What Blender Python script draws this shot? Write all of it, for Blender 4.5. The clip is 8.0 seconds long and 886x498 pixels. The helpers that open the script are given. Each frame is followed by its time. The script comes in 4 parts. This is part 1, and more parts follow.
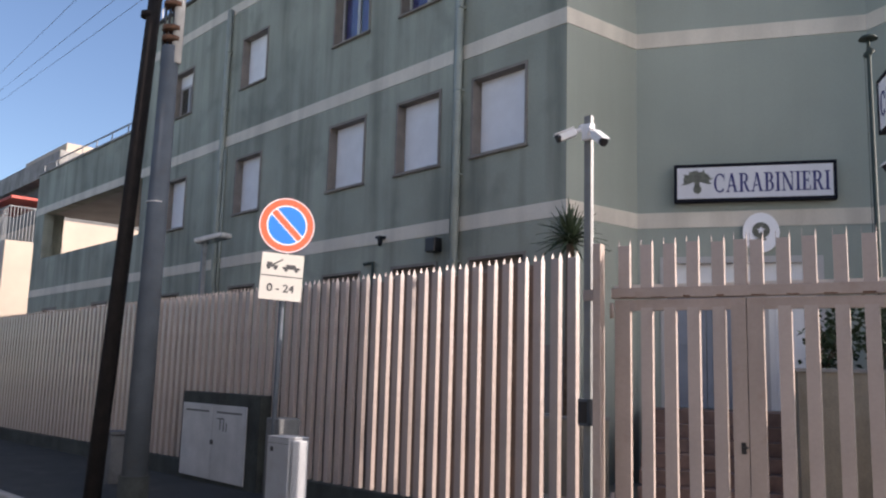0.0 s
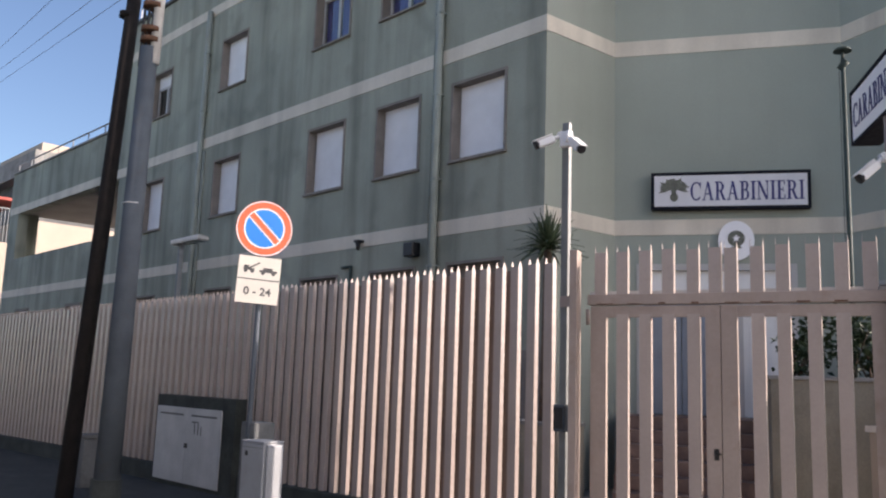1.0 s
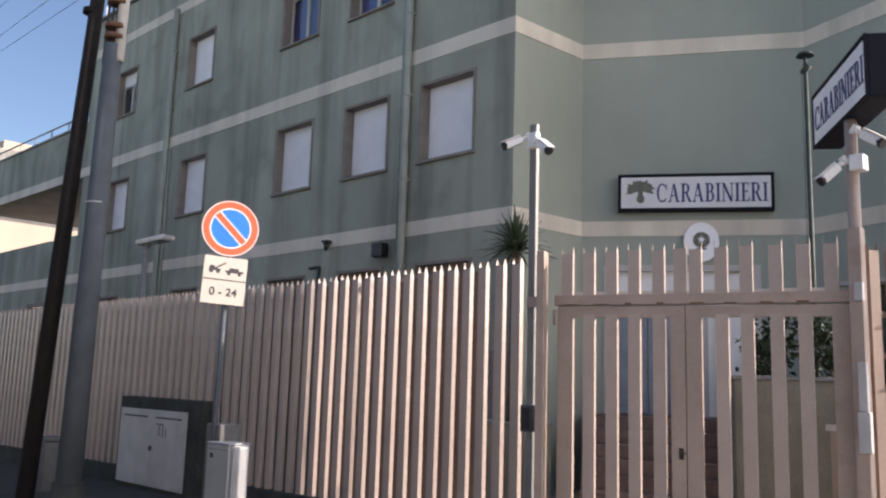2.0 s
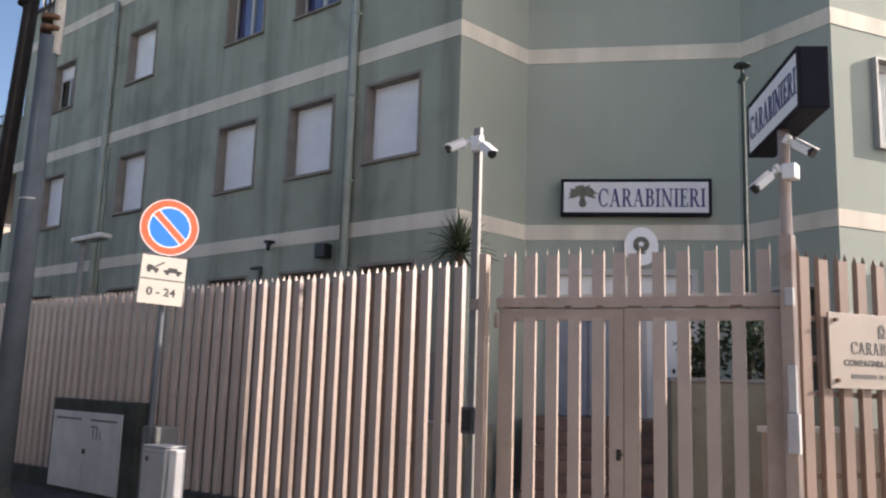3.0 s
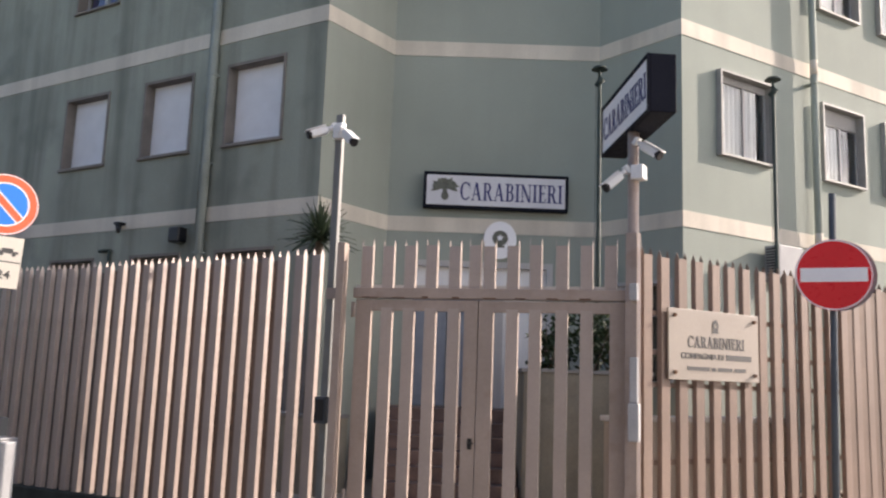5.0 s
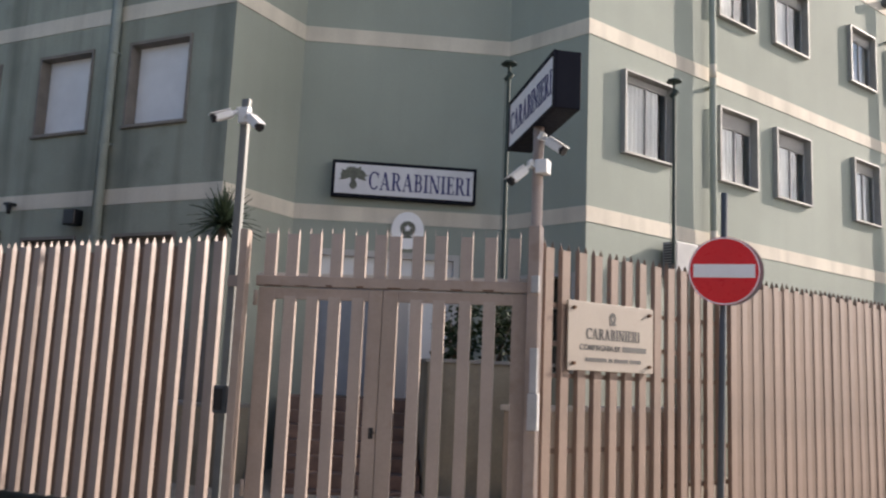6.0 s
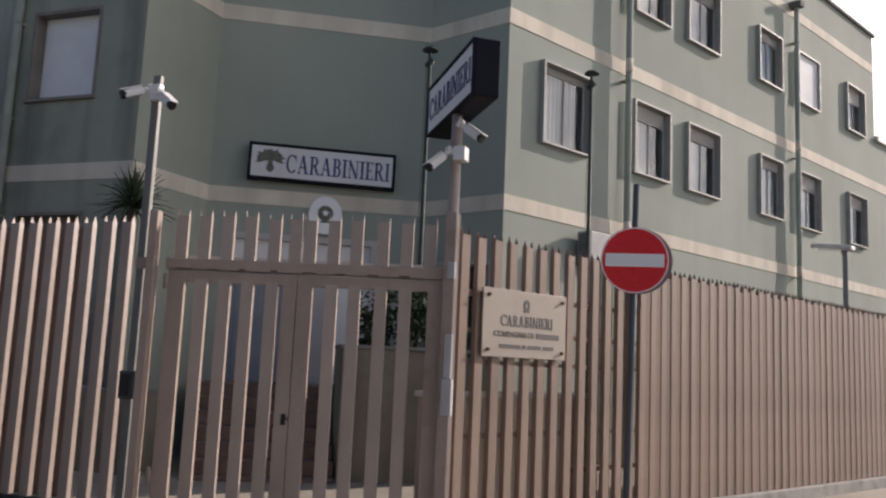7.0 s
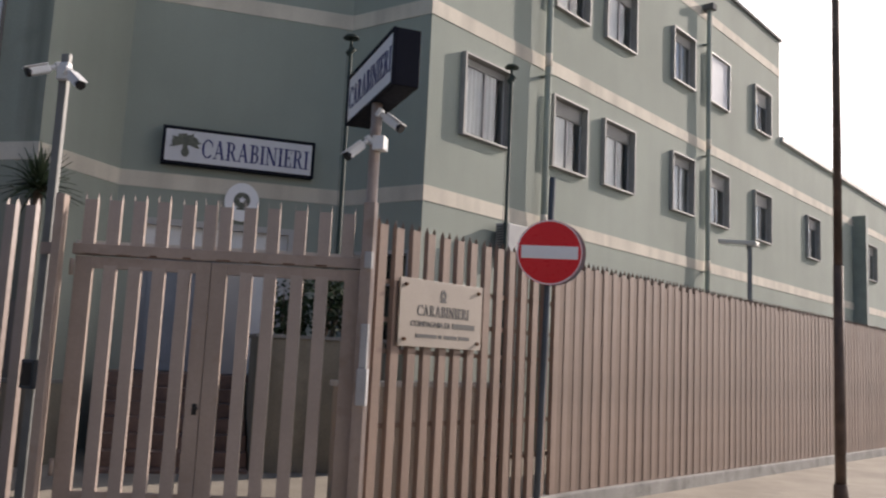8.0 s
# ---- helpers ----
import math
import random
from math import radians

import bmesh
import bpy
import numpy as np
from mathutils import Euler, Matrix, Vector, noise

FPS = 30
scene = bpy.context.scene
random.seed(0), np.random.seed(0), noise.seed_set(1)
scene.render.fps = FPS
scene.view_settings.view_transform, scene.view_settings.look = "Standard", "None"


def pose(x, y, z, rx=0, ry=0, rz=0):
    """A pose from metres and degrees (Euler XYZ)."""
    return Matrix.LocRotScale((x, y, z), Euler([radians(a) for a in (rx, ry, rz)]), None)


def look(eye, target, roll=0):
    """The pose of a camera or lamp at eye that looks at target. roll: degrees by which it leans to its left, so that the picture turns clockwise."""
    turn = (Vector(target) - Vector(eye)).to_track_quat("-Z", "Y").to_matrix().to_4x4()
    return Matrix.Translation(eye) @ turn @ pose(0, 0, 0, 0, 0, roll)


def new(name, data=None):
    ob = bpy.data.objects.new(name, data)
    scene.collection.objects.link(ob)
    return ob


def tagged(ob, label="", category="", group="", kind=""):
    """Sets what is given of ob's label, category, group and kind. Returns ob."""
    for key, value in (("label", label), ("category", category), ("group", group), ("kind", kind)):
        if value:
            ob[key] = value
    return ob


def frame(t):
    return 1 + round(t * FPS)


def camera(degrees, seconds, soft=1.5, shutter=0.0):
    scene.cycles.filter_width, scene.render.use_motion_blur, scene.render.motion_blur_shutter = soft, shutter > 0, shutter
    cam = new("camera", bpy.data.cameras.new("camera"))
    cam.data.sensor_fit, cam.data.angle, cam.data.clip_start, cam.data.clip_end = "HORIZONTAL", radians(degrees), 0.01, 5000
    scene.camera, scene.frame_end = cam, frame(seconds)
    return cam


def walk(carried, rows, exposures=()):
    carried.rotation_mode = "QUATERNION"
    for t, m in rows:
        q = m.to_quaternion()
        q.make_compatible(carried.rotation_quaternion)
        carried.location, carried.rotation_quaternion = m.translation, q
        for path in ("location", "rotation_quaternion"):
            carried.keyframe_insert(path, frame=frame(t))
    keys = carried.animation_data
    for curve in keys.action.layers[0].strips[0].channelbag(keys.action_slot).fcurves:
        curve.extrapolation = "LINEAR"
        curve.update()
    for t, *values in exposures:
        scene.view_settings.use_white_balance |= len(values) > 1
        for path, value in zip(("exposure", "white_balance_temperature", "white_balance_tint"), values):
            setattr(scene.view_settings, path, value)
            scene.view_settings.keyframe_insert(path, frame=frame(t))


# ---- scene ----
cam = camera(54.95, 8.0, soft=2.2, shutter=0.4)
PATH = [
    (0, (0.000, 0.000, 1.701), (-1.466, 1.328, 1.995), 1.55),
    (0.5, (0.009, -0.001, 1.699), (-1.439, 1.344, 2.001), 1.86),
    (1, (0.016, -0.001, 1.704), (-1.415, 1.362, 2.010), 1.94),
    (1.5, (0.013, 0.006, 1.703), (-1.399, 1.389, 2.011), 1.85),
    (3, (0.041, 0.023, 1.711), (-1.243, 1.523, 2.028), 1.80),
    (3.5, (0.038, 0.031, 1.706), (-1.192, 1.576, 2.027), 1.94),
    (4, (0.044, 0.046, 1.710), (-1.129, 1.635, 2.025), 1.98),
    (5.5, (0.089, 0.088, 1.706), (-0.850, 1.828, 2.006), 2.20),
    (6, (0.106, 0.092, 1.703), (-0.737, 1.883, 1.995), 2.38),
    (6.5, (0.112, 0.118, 1.699), (-0.645, 1.947, 1.982), 2.49),
    (7, (0.125, 0.119, 1.699), (-0.544, 1.985, 1.968), 2.55),
    (7.5, (0.127, 0.115, 1.697), (-0.457, 2.010, 1.957), 2.63),
    (8, (0.149, 0.113, 1.695), (-0.340, 2.035, 1.950), 2.71),
]
walk(cam, [(t, look(eye, target, roll)) for t, eye, target, roll in PATH],
     exposures=[(0, 1.27, 7100, 21), (1.5, 1.33, 7300, 21), (3.5, 1.30, 7500, 20), (5.5, 1.19, 7500, 20), (6.0, 1.03, 7400, 18), (6.5, 0.76, 7400, 20), (7.0, 0.41, 7300, 20), (8.0, 0.46, 7250, 19)])

# ---------------------------------------------------------------- light
SUN = Vector((0.636, 0.772, 0.42)).normalized()
world = bpy.data.worlds.new("world")
scene.world = world
world.use_nodes = True
wt = world.node_tree
wt.nodes.clear()
w_out = wt.nodes.new("ShaderNodeOutputWorld")
w_bg = wt.nodes.new("ShaderNodeBackground")
w_bg.inputs["Strength"].default_value = 0.085
w_sky = wt.nodes.new("ShaderNodeTexSky")
w_sky.sky_type = "NISHITA"
w_sky.sun_disc = False
w_sky.sun_elevation = math.asin(SUN.z)
w_sky.sun_rotation = math.atan2(SUN.x, SUN.y)
w_sky.air_density = 1.0
w_sky.dust_density = 0.0
w_sky.ozone_density = 4.0
w_tc = wt.nodes.new("ShaderNodeTexCoord")
w_map = wt.nodes.new("ShaderNodeMapping")
w_map.inputs["Scale"].default_value = (1.0, 1.0, 2.2)
w_cl = wt.nodes.new("ShaderNodeTexNoise")
w_cl.inputs["Scale"].default_value = 2.3
w_cl.inputs["Detail"].default_value = 7.0
w_sep = wt.nodes.new("ShaderNodeVectorMath")
w_sep.operation = "DOT_PRODUCT"
w_sep.inputs[1].default_value = (0.77, 0.64, 0.0)
w_add = wt.nodes.new("ShaderNodeMath")
w_add.operation = "MULTIPLY_ADD"
w_add.inputs[1].default_value = 0.28
w_rmp = wt.nodes.new("ShaderNodeValToRGB")
w_rmp.color_ramp.elements[0].position = 0.60
w_rmp.color_ramp.elements[1].position = 0.78
w_mix = wt.nodes.new("ShaderNodeMixRGB")
w_mix.inputs[2].default_value = (24.0, 24.0, 24.3, 1)
wt.links.new(w_tc.outputs["Generated"], w_map.inputs["Vector"])
wt.links.new(w_map.outputs["Vector"], w_cl.inputs["Vector"])
wt.links.new(w_tc.outputs["Generated"], w_sep.inputs[0])
wt.links.new(w_sep.outputs["Value"], w_add.inputs[0])
wt.links.new(w_cl.outputs["Fac"], w_add.inputs[2])
wt.links.new(w_add.outputs[0], w_rmp.inputs["Fac"])
wt.links.new(w_rmp.outputs["Color"], w_mix.inputs["Fac"])
wt.links.new(w_sky.outputs["Color"], w_mix.inputs[1])
wt.links.new(w_mix.outputs["Color"], w_bg.inputs["Color"])
wt.links.new(w_bg.outputs["Background"], w_out.inputs["Surface"])
sun = new("sun", bpy.data.lights.new("sun", "SUN"))
sun.data.energy = 3.9
sun.data.angle = radians(0.6)
sun.data.color = (1.0, 0.96, 0.91)
sun.matrix_world = look(SUN * 60, (0, 0, 0))


# ---------------------------------------------------------------- materials
def mat(name, color, rough=0.7, metal=0.0, var=0.15, scale=2.0, fine=45.0, bump=0.15, streak=0.0, stain=(0, 0, 0), stain_amt=0.0,
        per_object=0.0, spec=0.4):
    m = bpy.data.materials.new(name)
    m.use_nodes = True
    nt = m.node_tree
    b = nt.nodes["Principled BSDF"]
    b.inputs["Roughness"].default_value = rough
    b.inputs["Metallic"].default_value = metal
    b.inputs["Specular IOR Level"].default_value = spec
    tc = nt.nodes.new("ShaderNodeTexCoord")

    def noise_node(s, detail, stretch=(1, 1, 1)):
        mp = nt.nodes.new("ShaderNodeMapping")
        mp.inputs["Scale"].default_value = stretch
        nt.links.new(tc.outputs["Object"], mp.inputs["Vector"])
        n = nt.nodes.new("ShaderNodeTexNoise")
        n.inputs["Scale"].default_value = s
        n.inputs["Detail"].default_value = detail
        nt.links.new(mp.outputs["Vector"], n.inputs["Vector"])
        return n.outputs["Fac"]

    def ramp(fac, lo, hi, a, c):
        r = nt.nodes.new("ShaderNodeMapRange")
        r.inputs["From Min"].default_value, r.inputs["From Max"].default_value = lo, hi
        r.inputs["To Min"].default_value, r.inputs["To Max"].default_value = a, c
        nt.links.new(fac, r.inputs["Value"])
        return r.outputs["Result"]

    def math_node(op, a, c):
        n = nt.nodes.new("ShaderNodeMath")
        n.operation = op
        for k, v in enumerate((a, c)):
            if isinstance(v, (int, float)):
                n.inputs[k].default_value = v
            else:
                nt.links.new(v, n.inputs[k])
        return n.outputs[0]

    value = ramp(noise_node(scale, 5), 0.3, 0.7, 1 - var, 1 + var)
    fine_n = noise_node(fine, 3)
    value = math_node("MULTIPLY", value, ramp(fine_n, 0.3, 0.7, 1 - var * 0.5, 1 + var * 0.5))
    if streak:
        st = noise_node(2.6, 4, (1, 1, 0.07))
        value = math_node("MULTIPLY", value, ramp(st, 0.42, 0.72, 1.0, 1 - streak))
    if per_object:
        oi = nt.nodes.new("ShaderNodeObjectInfo")
        value = math_node("MULTIPLY", value, ramp(oi.outputs["Random"], 0, 1, 1 - per_object, 1 + per_object))
    hsv = nt.nodes.new("ShaderNodeMixRGB")
    hsv.blend_type = "MULTIPLY"
    hsv.inputs["Fac"].default_value = 1.0
    hsv.inputs[1].default_value = (*color, 1)
    nt.links.new(value, hsv.inputs[2])
    out = hsv.outputs["Color"]
    if stain_amt:
        mx = nt.nodes.new("ShaderNodeMixRGB")
        mx.inputs[2].default_value = (*stain, 1)
        nt.links.new(ramp(noise_node(scale * 2.7, 8), 0.56, 0.74, 0.0, stain_amt), mx.inputs["Fac"])
        nt.links.new(out, mx.inputs[1])
        out = mx.outputs["Color"]
    nt.links.new(out, b.inputs["Base Color"])
    if rough < 0.95:
        nt.links.new(ramp(fine_n, 0.3, 0.7, max(rough - 0.1, 0.02), min(rough + 0.1, 1)), b.inputs["Roughness"])
    if bump:
        bp = nt.nodes.new("ShaderNodeBump")
        bp.inputs["Strength"].default_value = bump
        bp.inputs["Distance"].default_value = 0.01
        nt.links.new(fine_n, bp.inputs["Height"])
        nt.links.new(bp.outputs["Normal"], b.inputs["Normal"])
    return m


PLASTER = mat("green_plaster", (0.305, 0.325, 0.270), 0.9, var=0.20, scale=0.45, fine=60, bump=0.35, streak=0.40, stain=(0.125, 0.142, 0.122), stain_amt=0.5)
# same green plaster, fewer streaks and no stain, brightening sunlit front and recess
PLASTER_R = mat("green_plaster_clean_bright", (0.300, 0.334, 0.292), 0.9, var=0.10, scale=0.4, fine=60, bump=0.3, streak=0.04)
# slat brown darkened to hold the shade between the pickets
SLATP = mat("gap_shade_brown_paint", (0.20, 0.152, 0.128), 0.7, var=0.2, scale=2.0, streak=0.25)
# strips toned darker still to dim the sunlit run, plus rust stain
STRIPP = mat("toned_down_rusty_strip", (0.185, 0.130, 0.100), 0.7, var=0.2, scale=1.4, streak=0.3, stain=(0.15, 0.09, 0.06), stain_amt=0.4, per_object=0.12)
# plaster toned down to dim the side wall of the recess
PLASTER_C = mat("green_plaster_corner_dimmed", (0.282, 0.310, 0.268), 0.9, var=0.10, scale=0.4, fine=60, bump=0.3, streak=0.06)
CASING = mat("pale_grey_casing", (0.31, 0.305, 0.29), 0.6, var=0.1, scale=5)
BAND = mat("cream_band_paint", (0.63, 0.58, 0.49), 0.85, var=0.10, scale=0.9, bump=0.25, streak=0.2)
STONE = mat("window_stone", (0.205, 0.180, 0.158), 0.75, var=0.15, scale=4)
PALE = mat("pale_window_frame", (0.60, 0.585, 0.55), 0.6, var=0.1, scale=5)
SHUTTER = mat("white_shutter", (0.72, 0.73, 0.76), 0.5, var=0.05, scale=3, bump=0.02)
ALU = mat("white_aluminium", (0.42, 0.41, 0.40), 0.4, var=0.05)
CURTAIN = mat("white_curtain", (0.46, 0.455, 0.45), 0.9, var=0.08, scale=3)
BLUECURTAIN = mat("blue_curtain", (0.10, 0.09, 0.30), 0.9, var=0.15, scale=3)
# near-black sheets behind the glass carry the darkness of unlit rooms
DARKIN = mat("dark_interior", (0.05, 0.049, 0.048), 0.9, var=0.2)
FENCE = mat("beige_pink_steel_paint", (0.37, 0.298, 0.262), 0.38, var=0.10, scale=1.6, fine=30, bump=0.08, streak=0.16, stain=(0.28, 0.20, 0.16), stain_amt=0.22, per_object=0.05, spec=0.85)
# the fence paint again, its colour lowered where the sun strikes this run
FENCE_R = mat("toned_down_steel_paint", (0.240, 0.170, 0.133), 0.6, var=0.18, scale=1.2, fine=30, bump=0.08, streak=0.30, stain=(0.20, 0.135, 0.10), stain_amt=0.35, per_object=0.08)
# near-black green concrete for left fence base, meter housing and pole footing
GREENBLACK = mat("near_black_green_concrete", (0.042, 0.047, 0.042), 0.95, var=0.35, scale=2.2, bump=0.6, streak=0.3, stain=(0.02, 0.024, 0.018), stain_amt=0.6)
MASTP = mat("galvanised_mast", (0.19, 0.195, 0.185), 0.5, var=0.12, scale=5, streak=0.15)
SIGNCREAM = mat("aged_sign_cream", (0.60, 0.57, 0.50), 0.45, var=0.05)
# raised shutters greyed for the shade under the casing top
SHUTTERBOX = mat("shaded_grey_shutter", (0.33, 0.325, 0.31), 0.6, var=0.08)
GATEP = mat("gate_paint", (0.36, 0.285, 0.243), 0.5, var=0.10, scale=2.0, fine=30, bump=0.08, streak=0.12, stain=(0.20, 0.11, 0.07), stain_amt=0.30)
RUST = mat("rust", (0.12, 0.06, 0.035), 0.9, var=0.35, scale=14)
CONCRETE = mat("weathered_concrete", (0.27, 0.265, 0.25), 0.9, var=0.25, scale=1.4, bump=0.5, streak=0.25, stain=(0.09, 0.085, 0.08), stain_amt=0.5)
DARKCONC = mat("dark_grey_concrete", (0.12, 0.125, 0.125), 0.9, var=0.25, scale=1.8, bump=0.5, stain=(0.05, 0.05, 0.05), stain_amt=0.4)
PAVE = mat("pavement_cement", (0.33, 0.295, 0.24), 0.9, var=0.16, scale=1.1, bump=0.5, stain=(0.2, 0.18, 0.155), stain_amt=0.45)
ASPHALT = mat("asphalt", (0.10, 0.098, 0.094), 0.92, var=0.25, scale=0.8, fine=90, bump=0.7, stain=(0.09, 0.085, 0.08), stain_amt=0.35)
KERBM = mat("kerb_stone", (0.33, 0.31, 0.28), 0.85, var=0.2, scale=3, bump=0.4)
GALV = mat("galvanised_steel", (0.20, 0.21, 0.215), 0.6, metal=0.1, var=0.12, scale=9)
PIPEM = mat("painted_downpipe", (0.26, 0.29, 0.26), 0.6, var=0.15, scale=2)
WOODPOLE = mat("tarred_wooden_pole", (0.011, 0.008, 0.007), 0.9, var=0.4, scale=7, bump=0.5, streak=0.3)
GREYPOLE = mat("blue_grey_steel_pole", (0.075, 0.09, 0.105), 0.9, var=0.15, scale=3, stain=(0.09, 0.08, 0.075), stain_amt=0.3)
RUSTPOLE = mat("rusty_brown_pole", (0.115, 0.075, 0.055), 0.7, var=0.3, scale=4, stain=(0.05, 0.05, 0.05), stain_amt=0.4)
PLANTERM = mat("stained_beige_render", (0.27, 0.245, 0.195), 0.9, var=0.2, scale=1.2, bump=0.4, streak=0.3, stain=(0.15, 0.12, 0.09), stain_amt=0.4)
FLAGPOLE = mat("dark_green_pole", (0.035, 0.052, 0.044), 0.7, var=0.2, scale=6)
WHITE = mat("white_plastic", (0.74, 0.74, 0.73), 0.35, var=0.04)
SIGNWHITE = mat("sign_white", (0.82, 0.82, 0.83), 0.4, var=0.04)
BOARD = mat("sign_board_white", (0.60, 0.60, 0.62), 0.45, var=0.06)
IVORY = mat("ivory_plate", (0.33, 0.285, 0.24), 0.4, var=0.06)
BLACK = mat("black_plastic", (0.012, 0.012, 0.014), 0.4, var=0.2)
NAVY = mat("navy_casing", (0.010, 0.011, 0.018), 0.75, var=0.15, spec=0.15)
NAVYTEXT = mat("navy_letters", (0.028, 0.030, 0.13), 0.5, var=0.05)
RED = mat("sign_red", (0.74, 0.012, 0.02), 0.35, var=0.05)
ORANGERED = mat("sign_orange_red", (0.78, 0.13, 0.055), 0.4, var=0.05)
BLUE = mat("sign_blue", (0.005, 0.20, 0.72), 0.4, var=0.05)
GREYTXT = mat("grey_print", (0.065, 0.065, 0.065), 0.6, var=0.1)
EMBLEM = mat("emblem_dark", (0.12, 0.125, 0.10), 0.6, var=0.3, scale=20)
CABINET = mat("grey_cabinet", (0.27, 0.28, 0.29), 0.55, var=0.1, scale=3, stain=(0.2, 0.19, 0.18), stain_amt=0.3)
CABDOOR = mat("pale_metal_door", (0.43, 0.43, 0.43), 0.5, var=0.12, scale=3, streak=0.15)
STEPM = mat("red_brown_step", (0.20, 0.13, 0.105), 0.7, var=0.25, scale=4)
DOORB = mat("grey_blue_door", (0.20, 0.23, 0.275), 0.45, var=0.1, scale=3)
CREAMWALL = mat("cream_wall", (0.44, 0.37, 0.30), 0.9, var=0.06, scale=0.8)
SOFFIT = mat("terrace_soffit", (0.32, 0.30, 0.285), 0.9, var=0.15, scale=1.0)
AWNING = mat("red_awning", (0.45, 0.10, 0.08), 0.8, var=0.1)
LEAF = mat("leaf_green", (0.032, 0.055, 0.022), 0.6, var=0.4, scale=9)
YUCCA = mat("yucca_leaf", (0.05, 0.075, 0.04), 0.5, var=0.35, scale=9)
# footway asphalt taken near black for the street lying in shade
DARKPAVE = mat("shaded_asphalt_footway", (0.026, 0.027, 0.027), 0.92, var=0.3, scale=1.2, fine=80, bump=0.7, stain=(0.085, 0.08, 0.072), stain_amt=0.45)
TRUNK = mat("trunk_bark", (0.13, 0.095, 0.07), 0.9, var=0.35, scale=12, bump=0.6)
CABLE = mat("cable_black", (0.02, 0.02, 0.022), 0.6, var=0.1)


def glass_mat():
    m = bpy.data.materials.new("window_glass")
    m.use_nodes = True
    b = m.node_tree.nodes["Principled BSDF"]
    b.inputs["Base Color"].default_value = (0.85, 0.9, 0.9, 1)
    b.inputs["Roughness"].default_value = 0.03
    b.inputs["Transmission Weight"].default_value = 1.0
    b.inputs["IOR"].default_value = 1.45
    return m


GLASS = glass_mat()


# ---------------------------------------------------------------- mesh helpers
def basis(ox, oy, dx, dy, oz=0.0):
    """Local x along a front, y into it, z up."""
    n = math.hypot(dx, dy)
    dx, dy = dx / n, dy / n
    return Matrix(((dx, -dy, 0, ox), (dy, dx, 0, oy), (0, 0, 1, oz), (0, 0, 0, 1)))


def box(bm, x0, x1, y0, y1, z0, z1, m=None, bevel=0.0):
    vs = [bm.verts.new((x, y, z)) for x in (x0, x1) for y in (y0, y1) for z in (z0, z1)]
    fs = [bm.faces.new([vs[i] for i in f]) for f in ((0, 1, 3, 2), (4, 6, 7, 5), (0, 4, 5, 1), (2, 3, 7, 6), (0, 2, 6, 4), (1, 5, 7, 3))]
    if bevel:
        es = list({e for f in fs for e in f.edges})
        r = bmesh.ops.bevel(bm, geom=es, offset=bevel, segments=2, affect="EDGES", profile=0.5)
        vs = list({v for f in r["faces"] for v in f.verts} | {v for v in vs if v.is_valid})
    if m is not None:
        bmesh.ops.transform(bm, matrix=m, verts=[v for v in vs if v.is_valid])
    return bm


def tube(bm, a, b, r0, r1=None, n=12, caps=True):
    r1 = r0 if r1 is None else r1
    a, b = Vector(a), Vector(b)
    q = (b - a).to_track_quat("Z", "Y").to_matrix()
    ring = []
    for c, r in ((a, r0), (b, r1)):
        ring.append([bm.verts.new(c + q @ Vector((r * math.cos(k * math.tau / n), r * math.sin(k * math.tau / n), 0))) for k in range(n)])
    for k in range(n):
        f = bm.faces.new((ring[0][k], ring[0][(k + 1) % n], ring[1][(k + 1) % n], ring[1][k]))
        f.smooth = True
    if caps:
        bm.faces.new(ring[0][::-1])
        bm.faces.new(ring[1])
    return bm


def disc(bm, m, r, t, rx=1.0, rz=1.0, n=40, r_in=0.0):
    """A flat round plate in local x/z, its front at local y = -t; with a hole for a ring."""
    def loop(rad, y):
        return [bm.verts.new(m @ Vector((rad * rx * math.cos(k * math.tau / n), y, rad * rz * math.sin(k * math.tau / n)))) for k in range(n)]
    f, b = loop(r, -t), loop(r, 0)
    if r_in:
        fi, bi = loop(r_in, -t), loop(r_in, 0)
    for k in range(n):
        j = (k + 1) % n
        bm.faces.new((f[k], f[j], b[j], b[k]))
        if r_in:
            bm.faces.new((fi[k], fi[j], f[j], f[k]))
            bm.faces.new((bi[j], bi[k], fi[k], fi[j]))
    if not r_in:
        bm.faces.new(f)
        bm.faces.new(b[::-1])
    return bm


def part(name, bm, material, parent=None, label=""):
    me = bpy.data.meshes.new(name)
    if isinstance(bm, bmesh.types.BMesh):
        bmesh.ops.recalc_face_normals(bm, faces=bm.faces)
        bm.to_mesh(me)
        bm.free()
    else:
        me = bm
    if not me.materials:
        me.materials.append(material)
    ob = new(name, me)
    if parent is not None:
        ob.parent = parent
        ob.matrix_parent_inverse = parent.matrix_basis.inverted()
    if label:
        ob["label"] = label
    return ob


def thing(name, label, category, group="", kind="", at=None):
    e = new(name)
    if at is not None:
        e.matrix_basis = at
    return tagged(e, label, category, group, kind)


def boxes(rows, m=None, bevel=0.0):
    bm = bmesh.new()
    for r in rows:
        box(bm, *r, m=m, bevel=bevel)
    return bm


